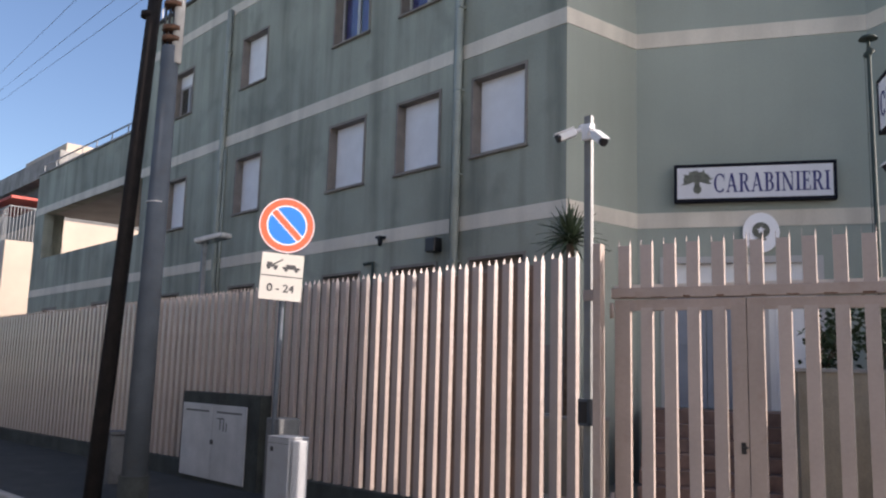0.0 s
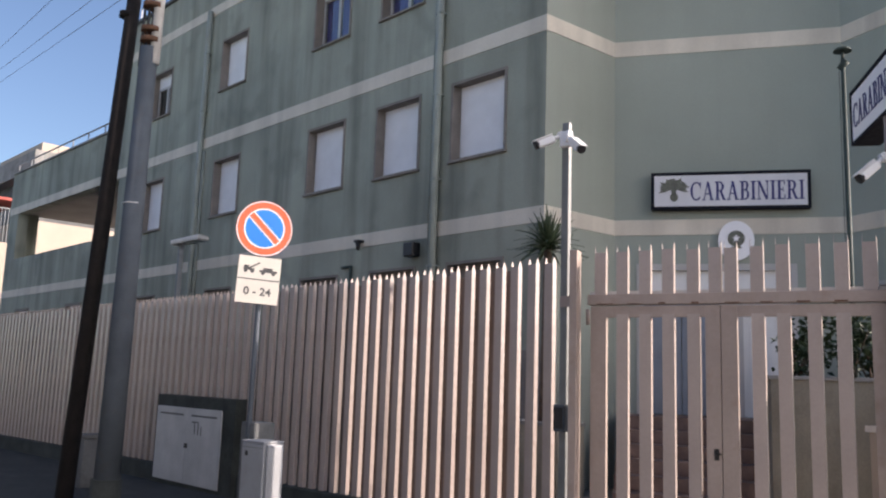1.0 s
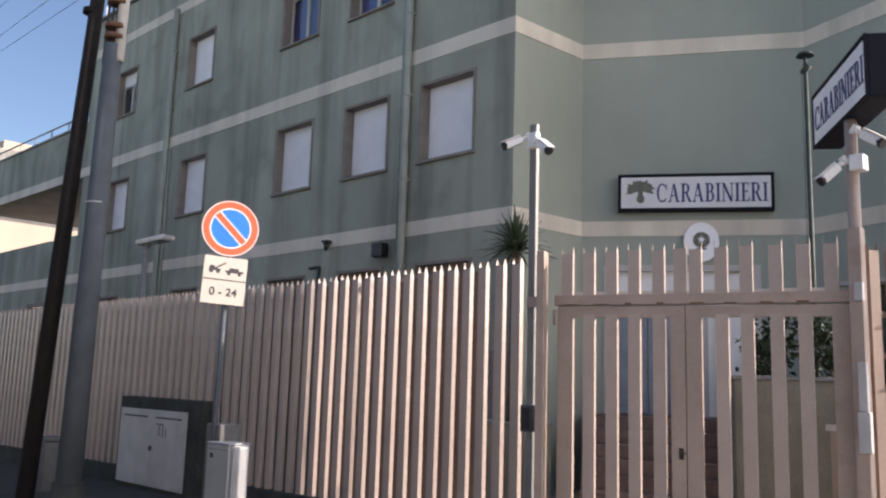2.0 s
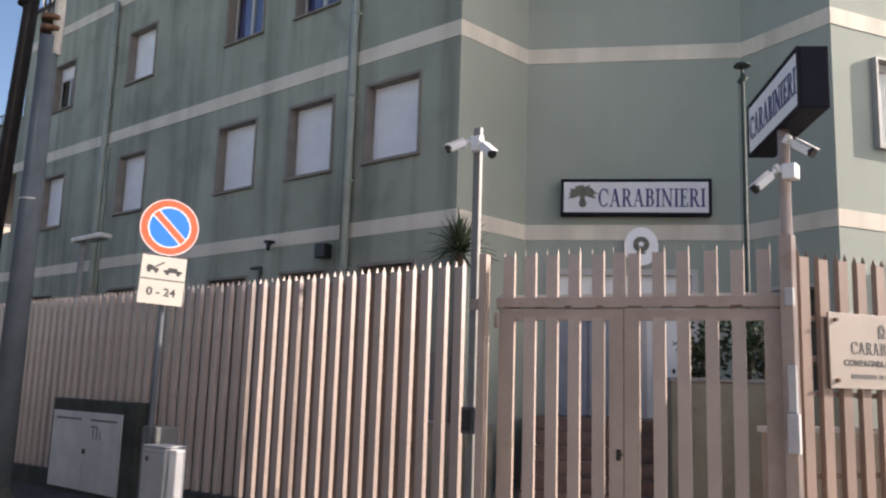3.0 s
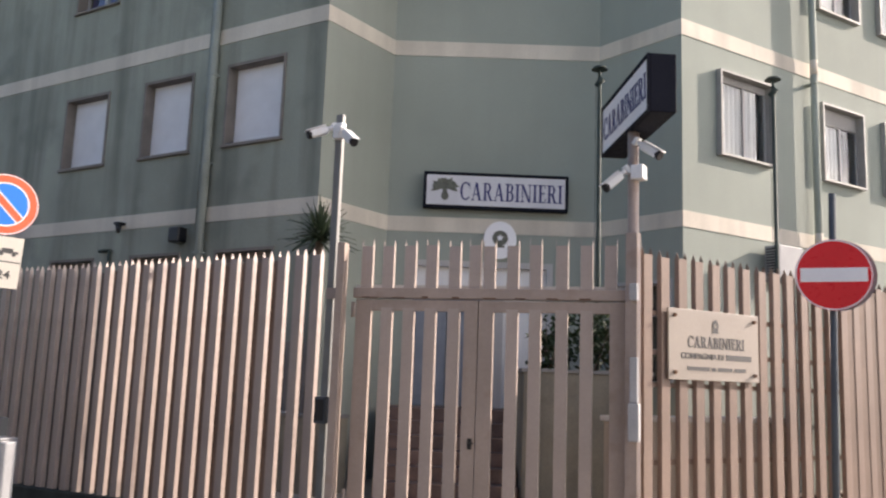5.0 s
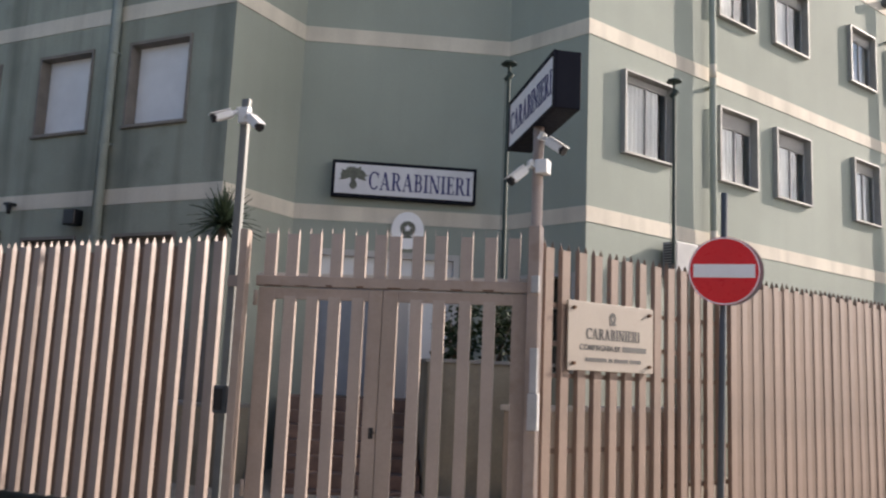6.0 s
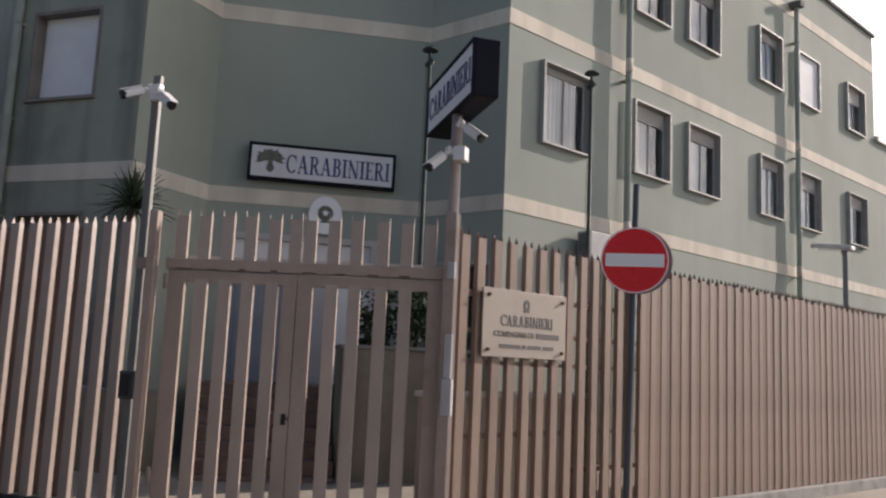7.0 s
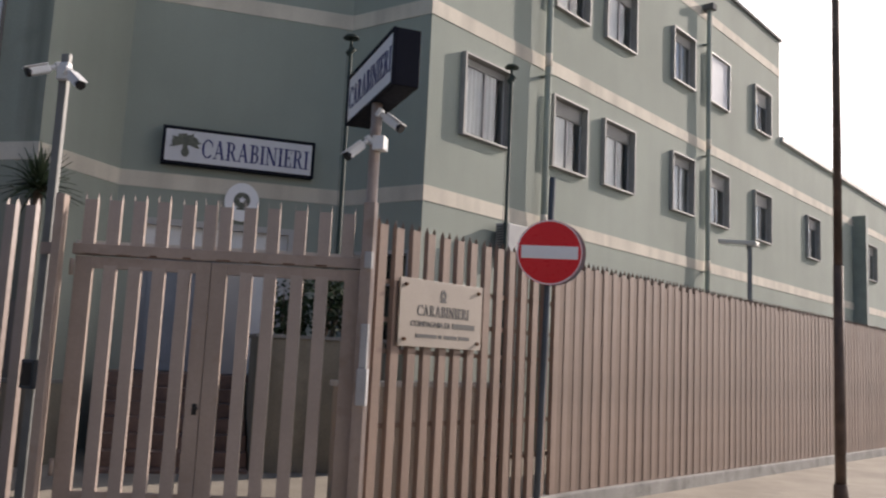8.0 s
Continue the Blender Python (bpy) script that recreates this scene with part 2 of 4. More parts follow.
def text_part(word, m, width, height, material, parent, depth=0.006, bold=0.012, name="lettering"):
    """Letters fitted to a width and height, standing in local x/z with their front to -y."""
    cu = bpy.data.curves.new("letters", "FONT")
    cu.body = word
    cu.size = 1.0
    cu.extrude = 0.01
    cu.offset = bold
    cu.align_x = "CENTER"
    ob = bpy.data.objects.new("letters", cu)
    scene.collection.objects.link(ob)
    bpy.context.view_layer.update()
    me = bpy.data.meshes.new_from_object(ob.evaluated_get(bpy.context.evaluated_depsgraph_get()))
    bpy.data.objects.remove(ob)
    co = np.empty(len(me.vertices) * 3)
    me.vertices.foreach_get("co", co)
    co = co.reshape(-1, 3)
    lo, hi = co.min(0), co.max(0)
    fit_m = Matrix.Diagonal((width / (hi[0] - lo[0]), depth / (hi[2] - lo[2]), height / (hi[1] - lo[1]), 1))
    turn = Matrix(((1, 0, 0, 0), (0, 0, -1, 0), (0, 1, 0, 0), (0, 0, 0, 1)))
    cen = Matrix.Translation((-(lo[0] + hi[0]) / 2, -(lo[1] + hi[1]) / 2, -lo[2]))
    me.transform(m @ fit_m @ turn @ cen)
    me.materials.clear()
    return part(name, me, material, parent)


def serif_text(word, m, width, height, material, parent, depth=0.006, thick=0.17, thin=0.075):
    """Roman capitals with serifs, standing in local x/z with their front to -y."""
    bm = bmesh.new()
    polys = []

    def line(x0, y0, x1, y1, w):
        d = Vector((x1 - x0, y1 - y0)).normalized()
        n = Vector((-d.y, d.x)) * w / 2
        polys.append([(x0 + n.x, y0 + n.y), (x0 - n.x, y0 - n.y), (x1 - n.x, y1 - n.y), (x1 + n.x, y1 + n.y)])

    def flat(x0, y0, x1, y1, w):
        """A slanted stroke cut level at both ends."""
        polys.append([(x0 - w / 2, y0), (x0 + w / 2, y0), (x1 + w / 2, y1), (x1 - w / 2, y1)])

    def bar(x0, x1, y0, y1):
        polys.append([(x0, y0), (x1, y0), (x1, y1), (x0, y1)])

    def arc(cx, cy, rx, ry, a0, a1, n=12):
        prev_p = None
        for k in range(n + 1):
            a = radians(a0 + (a1 - a0) * k / n)
            w = thin + (thick - thin) * abs(math.cos(a)) ** 1.5
            c, sn = math.cos(a), math.sin(a)
            cur = ((cx + (rx - w) * c, cy + (ry - min(w, thin * 1.2)) * sn), (cx + rx * c, cy + ry * sn))
            if prev_p:
                polys.append([prev_p[0], prev_p[1], cur[1], cur[0]])
            prev_p = cur

    def glyph(ch):
        t, h = thick, 0.06
        if ch == "I":
            bar(0.18 - t / 2, 0.18 + t / 2, 0, 1)
            bar(0, 0.36, 0, h), bar(0, 0.36, 1 - h, 1)
            return 0.36
        if ch in "REB":
            bar(0.18 - t / 2, 0.18 + t / 2, 0, 1)
            bar(0, 0.34, 0, h), bar(0, 0.34, 1 - h, 1)
        if ch == "E":
            bar(0.2, 0.6, 0, h), bar(0.2, 0.57, 1 - h, 1), bar(0.2, 0.46, 0.49, 0.55)
            bar(0.53, 0.6, 0, 0.24), bar(0.51, 0.57, 0.78, 1), bar(0.42, 0.47, 0.4, 0.64)
            return 0.62
        if ch == "R":
            bar(0.2, 0.36, 1 - h, 1), bar(0.2, 0.36, 0.47, 0.47 + h)
            arc(0.36, 0.735, 0.28, 0.265, -90, 90)
            flat(0.4, 0.5, 0.66, 0, t)
            bar(0.56, 0.8, 0, h)
            return 0.78
        if ch == "B":
            bar(0.2, 0.36, 1 - h, 1), bar(0.2, 0.36, 0.5, 0.5 + h), bar(0.2, 0.36, 0, h)
            arc(0.36, 0.76, 0.25, 0.24, -90, 90)
            arc(0.36, 0.28, 0.30, 0.28, -90, 90)
            return 0.69
        if ch == "N":
            bar(0.1, 0.1 + thin, 0, 1), bar(0.68, 0.68 + thin, 0, 1)
            flat(0.13, 1, 0.69, 0, t)
            bar(0, 0.28, 0, h), bar(0, 0.2, 1 - h, 1), bar(0.58, 0.86, 1 - h, 1)
            return 0.86
        if ch == "A":
            flat(0.12, 0, 0.4, 1, thin), flat(0.68, 0, 0.4, 1, t)
            bar(0.2, 0.6, 0.31, 0.31 + h)
            bar(0, 0.24, 0, h), bar(0.54, 0.84, 0, h)
            return 0.84
        if ch == "C":
            arc(0.42, 0.5, 0.42, 0.51, 42, 318, 20)
            bar(0.7, 0.75, 0.64, 0.98)
            return 0.78
        return 0.4

    x = 0.0
    placed = []
    for ch in word:
        del polys[:]
        w = glyph(ch)
        placed += [[(px + x, py) for px, py in q] for q in polys]
        x += w + 0.07
    total = x - 0.07
    for k, q in enumerate(placed):
        y = -depth - 0.0002 * (k % 5)
        f = [bm.verts.new(m @ Vector(((px / total - 0.5) * width, y, (py - 0.5) * height))) for px, py in q]
        b = [bm.verts.new(m @ Vector(((px / total - 0.5) * width, 0, (py - 0.5) * height))) for px, py in q]
        bm.faces.new(f)
        for i in range(4):
            bm.faces.new((f[i], b[i], b[(i + 1) % 4], f[(i + 1) % 4]))
    return part("lettering", bm, material, parent)


def wall_mesh(m, x0, x1, z0, z1, holes, thick=0.3):
    """A wall front with through openings, its reveals, back and top."""
    bm = bmesh.new()
    xs = sorted({x0, x1, *[h[0] for h in holes], *[h[1] for h in holes]})
    zs = sorted({z0, z1, *[h[2] for h in holes], *[h[3] for h in holes]})
    cache = {}

    def v(x, y, z):
        k = (round(x, 4), y, round(z, 4))
        if k not in cache:
            cache[k] = bm.verts.new(m @ Vector((x, y, z)))
        return cache[k]

    def solid(i, j):
        if not (0 <= i < len(xs) - 1 and 0 <= j < len(zs) - 1):
            return None
        cx, cz = (xs[i] + xs[i + 1]) / 2, (zs[j] + zs[j + 1]) / 2
        return not any(h[0] < cx < h[1] and h[2] < cz < h[3] for h in holes)

    for i in range(len(xs) - 1):
        for j in range(len(zs) - 1):
            a, b, c, d = xs[i], xs[i + 1], zs[j], zs[j + 1]
            if solid(i, j):
                bm.faces.new((v(a, 0, c), v(b, 0, c), v(b, 0, d), v(a, 0, d)))
                bm.faces.new((v(b, thick, c), v(a, thick, c), v(a, thick, d), v(b, thick, d)))
                if j == len(zs) - 2:
                    bm.faces.new((v(a, 0, d), v(b, 0, d), v(b, thick, d), v(a, thick, d)))
            else:
                if solid(i - 1, j):
                    bm.faces.new((v(a, 0, c), v(a, 0, d), v(a, thick, d), v(a, thick, c)))
                if solid(i + 1, j):
                    bm.faces.new((v(b, 0, d), v(b, 0, c), v(b, thick, c), v(b, thick, d)))
                if solid(i, j - 1):
                    bm.faces.new((v(a, 0, c), v(b, 0, c), v(b, thick, c), v(a, thick, c)))
                if solid(i, j + 1):
                    bm.faces.new((v(b, 0, d), v(a, 0, d), v(a, thick, d), v(b, thick, d)))
    return bm


def drop(x, y):
    """How far the two streets fall away from the corner."""
    return min(0.6, 0.0115 * max(0.0, -8.0 - x) + 0.012 * max(0.0, y - 12.0))


# ---------------------------------------------------------------- plan
RX, RY = 0.4487, 0.8937
M_L = basis(0, 9.78, 1, 0)
C1, C2, C3, C4 = (-8.07, 9.78), (-7.95, 11.43), (-4.95, 13.22), (-3.41, 12.68)
M_R = basis(*C4, RX, RY)
M_12 = basis(*C1, C2[0] - C1[0], C2[1] - C1[1])
M_23 = basis(*C2, C3[0] - C2[0], C3[1] - C2[1])
M_34 = basis(*C3, C4[0] - C3[0], C4[1] - C3[1])
L12, L23, L34 = math.dist(C1, C2), math.dist(C2, C3), math.dist(C3, C4)
M_FL = basis(0, 7.4, 1, 0)
M_FR = basis(-2.71, 8.3, RX, RY)
GATE_A, GATE_B = (-5.5, 7.4), (-2.71, 8.3)
M_G = basis(*GATE_A, GATE_B[0] - GATE_A[0], GATE_B[1] - GATE_A[1])
LG = math.dist(GATE_A, GATE_B)
ROOF = 11.75
PAVE_Z, ROAD_Z = -0.18, -0.30
BANDS = ((4.13, 4.38), (7.17, 7.43), (10.63, 10.88))
W_LOW, W_MID, W_TOP = (2.33, 3.63), (5.39, 6.75), (8.53, 9.80)


# ---------------------------------------------------------------- ground
def sheet(name, outline_fn, us, vs_, material, label, category):
    bm = bmesh.new()
    grid = [[bm.verts.new(outline_fn(u, v)) for v in vs_] for u in us]
    for i in range(len(us) - 1):
        for j in range(len(vs_) - 1):
            bm.faces.new((grid[i][j], grid[i + 1][j], grid[i + 1][j + 1], grid[i][j + 1]))
    return tagged(part(name, bm, material), label, category, kind="structure")


axis = [-900, -300, -120, -60] + list(range(-45, 61, 3)) + [120, 300, 900]
sheet("ground", lambda x, y: (x, y, ROAD_Z - drop(x, y)), axis, axis, ASPHALT, "grey worn asphalt street falling gently away from the corner", "road")

# the pavement follows the fence round the corner
def kerb_line(k):
    """k from 0 (far down one street) over 1 (corner) to 2 (far up the other)."""
    if k < 1:
        return Vector((-60 + 56.5 * k, 4.2, 0))
    s = (k - 1) * 60
    return Vector((-0.95 + RX * s, 6.35 + RY * s, 0))


def fence_line(k):
    if k < 1:
        return Vector((-60 + 54.5 * k, 7.45, 0))
    s = (k - 1) * 60
    return Vector((-2.71 + RX * s - 0.05, 8.3 + RY * s, 0))


stations = [i / 30 for i in range(30)] + [0.999] + [1 + i / 30 for i in range(31)]
bm = bmesh.new()
bk = bmesh.new()
rows_p, rows_k = [], []
for k in stations:
    a, b = kerb_line(k), fence_line(k)
    za, zb = PAVE_Z - drop(a.x, a.y), PAVE_Z - drop(b.x, b.y)
    out = (a - b).normalized()
    rows_p.append([bm.verts.new((a.x, a.y, za)), bm.verts.new((b.x, b.y, zb))])
    o = a + out * 0.16
    rows_k.append([bk.verts.new((a.x, a.y, za + 0.004)), bk.verts.new((o.x - out.x * 0.02, o.y - out.y * 0.02, za + 0.004)),
                   bk.verts.new((o.x, o.y, za - 0.016)), bk.verts.new((o.x, o.y, za - 0.3))])
for r, rk in ((rows_p, False), (rows_k, True)):
    for p, q in zip(r, r[1:]):
        for j in range(len(p) - 1):
            (bk if rk else bm).faces.new((p[j], q[j], q[j + 1], p[j + 1]))
pav = tagged(part("pavement", bm, PAVE), "worn pavement along the fence, shade-darkened asphalt then cement", "pavement", kind="structure")
pav.data.materials.append(DARKPAVE)
for f in pav.data.polygons:
    f.material_index = 1 if f.center.x < -4.6 and f.center.y < 7.6 else 0
tagged(part("kerb", bk, KERBM), "grey stone kerb edging the pavement", "kerb", kind="structure")


# ---------------------------------------------------------------- the building
station = thing("police_station", "three storey grey-green plastered building with cream bands", "building")

L_X = [(-10.12, -8.91), (-12.16, -10.98), (-14.39, -13.19), (-18.33, -17.18), (-22.15, -21.02)]
R_S = [(0.81, 2.07), (3.46, 4.65), (5.36, 6.62), (8.48, 9.62), (10.56, 11.76), (13.60, 14.82)]
holes_l = [(a, b, *W_LOW) for a, b in L_X] + [(a, b, *W_MID) for a, b in L_X] + [(a, b, *W_TOP) for a, b in L_X[1:]]
holes_r = [(a, b, *W_MID) for a, b in R_S] + [(a, b, *W_TOP) for a, b in R_S[1:]]
door_hole = [(0.35, 2.75, 1.30, 3.66)]
side_hole = [(0.35, 1.45, 1.75, 3.35)]
part("wall", wall_mesh(M_L, -23.9, C1[0], -0.6, ROOF, holes_l), PLASTER, station)
part("wall", wall_mesh(M_12, 0, L12, -0.6, ROOF, []), PLASTER_C, station)
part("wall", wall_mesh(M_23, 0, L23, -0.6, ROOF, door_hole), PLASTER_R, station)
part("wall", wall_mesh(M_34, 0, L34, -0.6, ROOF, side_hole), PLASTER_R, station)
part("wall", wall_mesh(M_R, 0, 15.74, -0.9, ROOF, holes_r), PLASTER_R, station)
RC = (M_R @ Vector((15.74, 0, 0))).to_2d()
BACK = [RC, RC + Vector((-RY, RX)) * 11, Vector((-23.9, 24.0)), Vector((-23.9, 9.78))]
bm = bmesh.new()
for a, b in zip(BACK, BACK[1:]):
    bm.faces.new([bm.verts.new((*p, z)) for p, z in ((a, -0.9), (b, -0.9), (b, ROOF), (a, ROOF))])
part("back_wall", bm, PLASTER, station)
bm = bmesh.new()
outline = [Vector((-23.9, 9.78)), Vector(C1), Vector(C2), Vector(C3), Vector(C4), *BACK[:3]]
for z in (ROOF - 0.25, ROOF - 0.03):
    bm.faces.new([bm.verts.new((p.x, p.y, z)) for p in outline])
part("roof", bm, CONCRETE, station)
# coping along the roof edge
for m, a, b in ((M_L, -23.95, C1[0] + 0.05), (M_12, 0, L12), (M_23, 0, L23), (M_34, 0, L34), (M_R, -0.05, 15.8)):
    part("coping", boxes([(a, b, -0.07, 0.36, ROOF + 0.002, ROOF + 0.09)], m, 0.01), DARKCONC, station, "thin dark roof edge")
# plinth added to fill the fence gaps with brown; not known there
part("plinth", boxes([(-23.9, C1[0], -0.03, 0.0, -0.6, 2.2)], M_L), STONE, station, "brown stone plinth added behind the fence gaps")
# cream bands
for z0, z1 in BANDS:
    for m, a, b in ((M_L, -23.9, C1[0] + 0.012), (M_12, -0.012, L12 - 0.012), (M_23, 0.0, L23 - 0.0), (M_34, 0.012, L34 + 0.012), (M_R, -0.012, 15.74)):
        part("band", boxes([(a, b, -0.012, 0.02, z0, z1)], m), BAND, station, "cream painted horizontal band")


def slats(bm, m, x0, x1, z0, z1, y, pitch=0.05):
    n = max(1, round((z1 - z0) / pitch))
    prev = None
    for k in range(n + 1):
        z = z0 + (z1 - z0) * k / n
        lo = [bm.verts.new(m @ Vector((x, y - 0.004, z))) for x in (x0, x1)]
        hi = [bm.verts.new(m @ Vector((x, y + 0.006, z + 0.006))) for x in (x0, x1)]
        if prev:
            bm.faces.new((prev[0], prev[1], lo[1], lo[0]))
        bm.faces.new((lo[0], lo[1], hi[1], hi[0]))
        prev = hi
    return bm


def frame_boxes(x0, x1, z0, z1, w, y0, y1):
    return [(x0, x0 + w, y0, y1, z0, z1), (x1 - w, x1, y0, y1, z0, z1), (x0 + w, x1 - w, y0, y1, z1 - w, z1), (x0 + w, x1 - w, y0, y1, z0, z0 + w)]


def frame_ring(m, x0, x1, z0, z1, w, y0, y1):
    """A rectangular frame in one piece, mitred at its corners."""
    bm = bmesh.new()
    loops = [[bm.verts.new(m @ Vector((x, y, z))) for x, z in ((x0 + i, z0 + i), (x1 - i, z0 + i), (x1 - i, z1 - i), (x0 + i, z1 - i))]
             for i, y in ((0, y0), (w, y0), (w, y1), (0, y1))]
    for p, q in zip(loops, loops[1:] + loops[:1]):
        for k in range(4):
            bm.faces.new((p[k], p[(k + 1) % 4], q[(k + 1) % 4], q[k]))
    return bm


def plain_window(m, x0, x1, z0, z1, mode="closed"):
    """Stone-lined window of the shaded front: roller shutter closed, half open or up."""
    w = part("window", frame_ring(m, x0 - 0.04, x1 + 0.04, z0 - 0.03, z1 + 0.03, 0.05, -0.022, 0.22), STONE, station, "stone lined window")
    part("sill", boxes([(x0 - 0.06, x1 + 0.06, -0.06, 0.0, z0 - 0.045, z0 - 0.004)], m, 0.006), STONE, w)
    a, b, c, d = x0 + 0.025, x1 - 0.025, z0 + 0.035, z1 - 0.025
    bm = bmesh.new()
    shut_to = {"closed": c, "half": d - 0.32, "up": d - 0.12}[mode]
    slats(bm, m, a, b, shut_to, d, 0.17)
    part("shutter", bm, STONE if z1 < 4 else SHUTTER, w, "closed roller shutter")
    if mode != "closed":
        part("sash", boxes(frame_boxes(a, b, c, shut_to, 0.05, 0.17, 0.22) + [((a + b) / 2 - 0.04, (a + b) / 2 + 0.04, 0.168, 0.225, c + 0.05, shut_to - 0.05)], m), ALU, w)
        part("pane", boxes([(a + 0.05, b - 0.05, 0.19, 0.196, c + 0.05, shut_to - 0.05)], m), GLASS, w)
        bm = bmesh.new()
        drape(bm, m, a, b, c, shut_to, 0.27)
        # half-open windows get a dark sheet here in place of the unlit room
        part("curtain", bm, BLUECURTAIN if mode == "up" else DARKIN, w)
    return w


def drape(bm, m, x0, x1, z0, z1, y, wave=0.11, depth=0.025):
    n = max(6, int((x1 - x0) / wave * 6))
    prev = None
    for k in range(n + 1):
        x = x0 + (x1 - x0) * k / n
        yy = y + depth * math.sin(x / wave * math.tau) + 0.008 * math.sin(x * 31)
        col = [bm.verts.new(m @ Vector((x, yy, z))) for z in (z0, z1)]
        if prev:
            f = bm.faces.new((prev[0], col[0], col[1], prev[1]))
            f.smooth = True
        prev = col
    return bm


def proud_window(m, x0, x1, z0, z1, shut=0.25, curtain=0.5, closed=False):
    """Window of the sunlit front with a projecting pale casing."""
    w = part("window", frame_ring(m, x0 - 0.025, x1 + 0.025, z0 - 0.025, z1 + 0.025, 0.036, -0.10, 0.2), CASING, station, "window in a projecting pale casing")
    a, b, c, d = x0 + 0.02, x1 - 0.02, z0 + 0.02, z1 - 0.02
    mid = a + (b - a) * 0.55
    bm = bmesh.new()
    slats(bm, m, a, b, c if closed else d - shut, d, -0.03 if closed else 0.04)
    part("shutter", bm, SHUTTER if closed else SHUTTERBOX, w, "pale roller shutter")
    if closed:
        return w
    top = d - shut + 0.02
    part("sash", boxes(frame_boxes(a, b, c, top, 0.032, 0.05, 0.09) + [(mid - 0.02, mid + 0.02, 0.048, 0.092, c + 0.032, top - 0.032)], m), ALU, w)
    for p, q in ((a + 0.032, mid - 0.02), (mid + 0.02, b - 0.032)):
        part("pane", boxes([(p, q, 0.068, 0.073, c + 0.032, top - 0.032)], m), GLASS, w).visible_shadow = False
    bm = bmesh.new()
    drape(bm, m, a, a + (b - a) * curtain, c, top, 0.115)
    part("curtain", bm, CURTAIN, w, "white curtain")
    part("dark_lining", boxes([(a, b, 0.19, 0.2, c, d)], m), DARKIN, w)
    return w


for i, (a, b) in enumerate(L_X):
    plain_window(M_L, a, b, *W_LOW)
    plain_window(M_L, a, b, *W_MID)
    if i:
        plain_window(M_L, a, b, *W_TOP, mode={1: "up", 2: "up", 3: "closed", 4: "half"}[i])
for i, (a, b) in enumerate(R_S):
    proud_window(M_R, a, b, *W_MID, shut=(0.1, 0.28, 0.25, 0.2, 0.35, 0.3)[i], curtain=(0.86, 0.6, 0.55, 0.9, 0.65, 0.6)[i])
    if i:
        proud_window(M_R, a, b, *W_TOP, shut=(0, 0.2, 0.2, 0.2, 0.1, 0.4)[i], curtain=(0, 0.6, 0.55, 0.9, 0.5, 0.4)[i], closed=(i == 4))


def downpipe(m, x, z0, z1, r=0.055, label=""):
    bm = bmesh.new()
    tube(bm, m @ Vector((x, -0.09, z0)), m @ Vector((x, -0.09, z1)), r)
    p = part("downpipe", bm, PIPEM, station, "round painted rainwater pipe")
    for z in np.arange(z0 + 0.6, z1, 1.5):
        part("bracket", boxes([(x - r - 0.012, x + r + 0.012, -0.155, 0.0, z, z + 0.03)], m), PIPEM, p)
    return p


downpipe(M_L, -10.42, 0.0, ROOF - 0.1, 0.07)
bm = bmesh.new()
tube(bm, M_L @ Vector((-10.59, -0.03, 4.0)), M_L @ Vector((-10.59, -0.03, ROOF - 0.1)), 0.022)
part("conduit", bm, PIPEM, station)
bm = bmesh.new()
tube(bm, (-18.84, 9.74, 2.2), (-18.84, 9.74, 7.1), 0.03)
part("conduit", bm, PIPEM, station)
bm = bmesh.new()
tube(bm, (-12.99, 9.74, 3.77), (-12.71, 9.74, 3.77), 0.03)
tube(bm, (-12.71, 9.74, 3.79), (-12.71, 9.74, 2.2), 0.03)
part("vent_elbow", bm, FLAGPOLE, station, "small dark vent pipe elbow")
downpipe(M_L, -18.97, 0.0, 10.75, 0.07)
for s, top in ((3.12, ROOF - 0.02), (10.28, 10.80)):
    bm = bmesh.new()
    tube(bm, M_R @ Vector((s, -0.15, -0.6)), M_R @ Vector((s, -0.15, top)), 0.062, 0.062, 14)
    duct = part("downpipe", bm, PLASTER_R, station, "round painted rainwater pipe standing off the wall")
    for z0, z1 in BANDS[:2]:
        bm = bmesh.new()
        tube(bm, M_R @ Vector((s, -0.15, z0)), M_R @ Vector((s, -0.15, z1)), 0.065, 0.065, 14)
        part("band", bm, BAND, duct)
    for z in np.arange(1.2, top, 2.9):
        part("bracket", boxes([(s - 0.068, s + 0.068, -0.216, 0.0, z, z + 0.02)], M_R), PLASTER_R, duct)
    if top < 11:
        part("hopper", boxes([(s - 0.12, s + 0.12, -0.3, 0.0, top + 0.004, top + 0.16)], M_R, 0.02), DARKCONC, duct)

# entrance in the recess
entr = part("entrance", boxes([(0.35, 0.45, -0.02, 0.2, 1.30, 3.66), (2.65, 2.75, -0.02, 0.2, 1.30, 3.66), (0.45, 2.65, -0.02, 0.2, 3.56, 3.66), (0.45, 2.65, 0.0, 0.16, 3.12, 3.2), (1.62, 1.95, 0.0, 0.16, 1.30, 3.12)], M_23), ALU, station, "white framed entrance")
part("transom_panel", boxes([(0.45, 2.65, 0.08, 0.12, 3.2, 3.56)], M_23), WHITE, entr)
for a, b in ((0.45, 1.03), (1.04, 1.62)):
    d = part("door", boxes([(a, b, 0.10, 0.14, 1.31, 3.12)] + [(a + 0.09, b - 0.09, 0.085, 0.1, z, z + 0.7) for z in (1.45, 2.28)], M_23, 0.004), DOORB, entr, "grey-blue panelled door leaf")
part("door", boxes([(1.95, 2.65, 0.10, 0.14, 1.31, 3.12), (2.05, 2.55, 0.085, 0.1, 1.45, 3.0)], M_23, 0.004), WHITE, entr, "white door leaf")
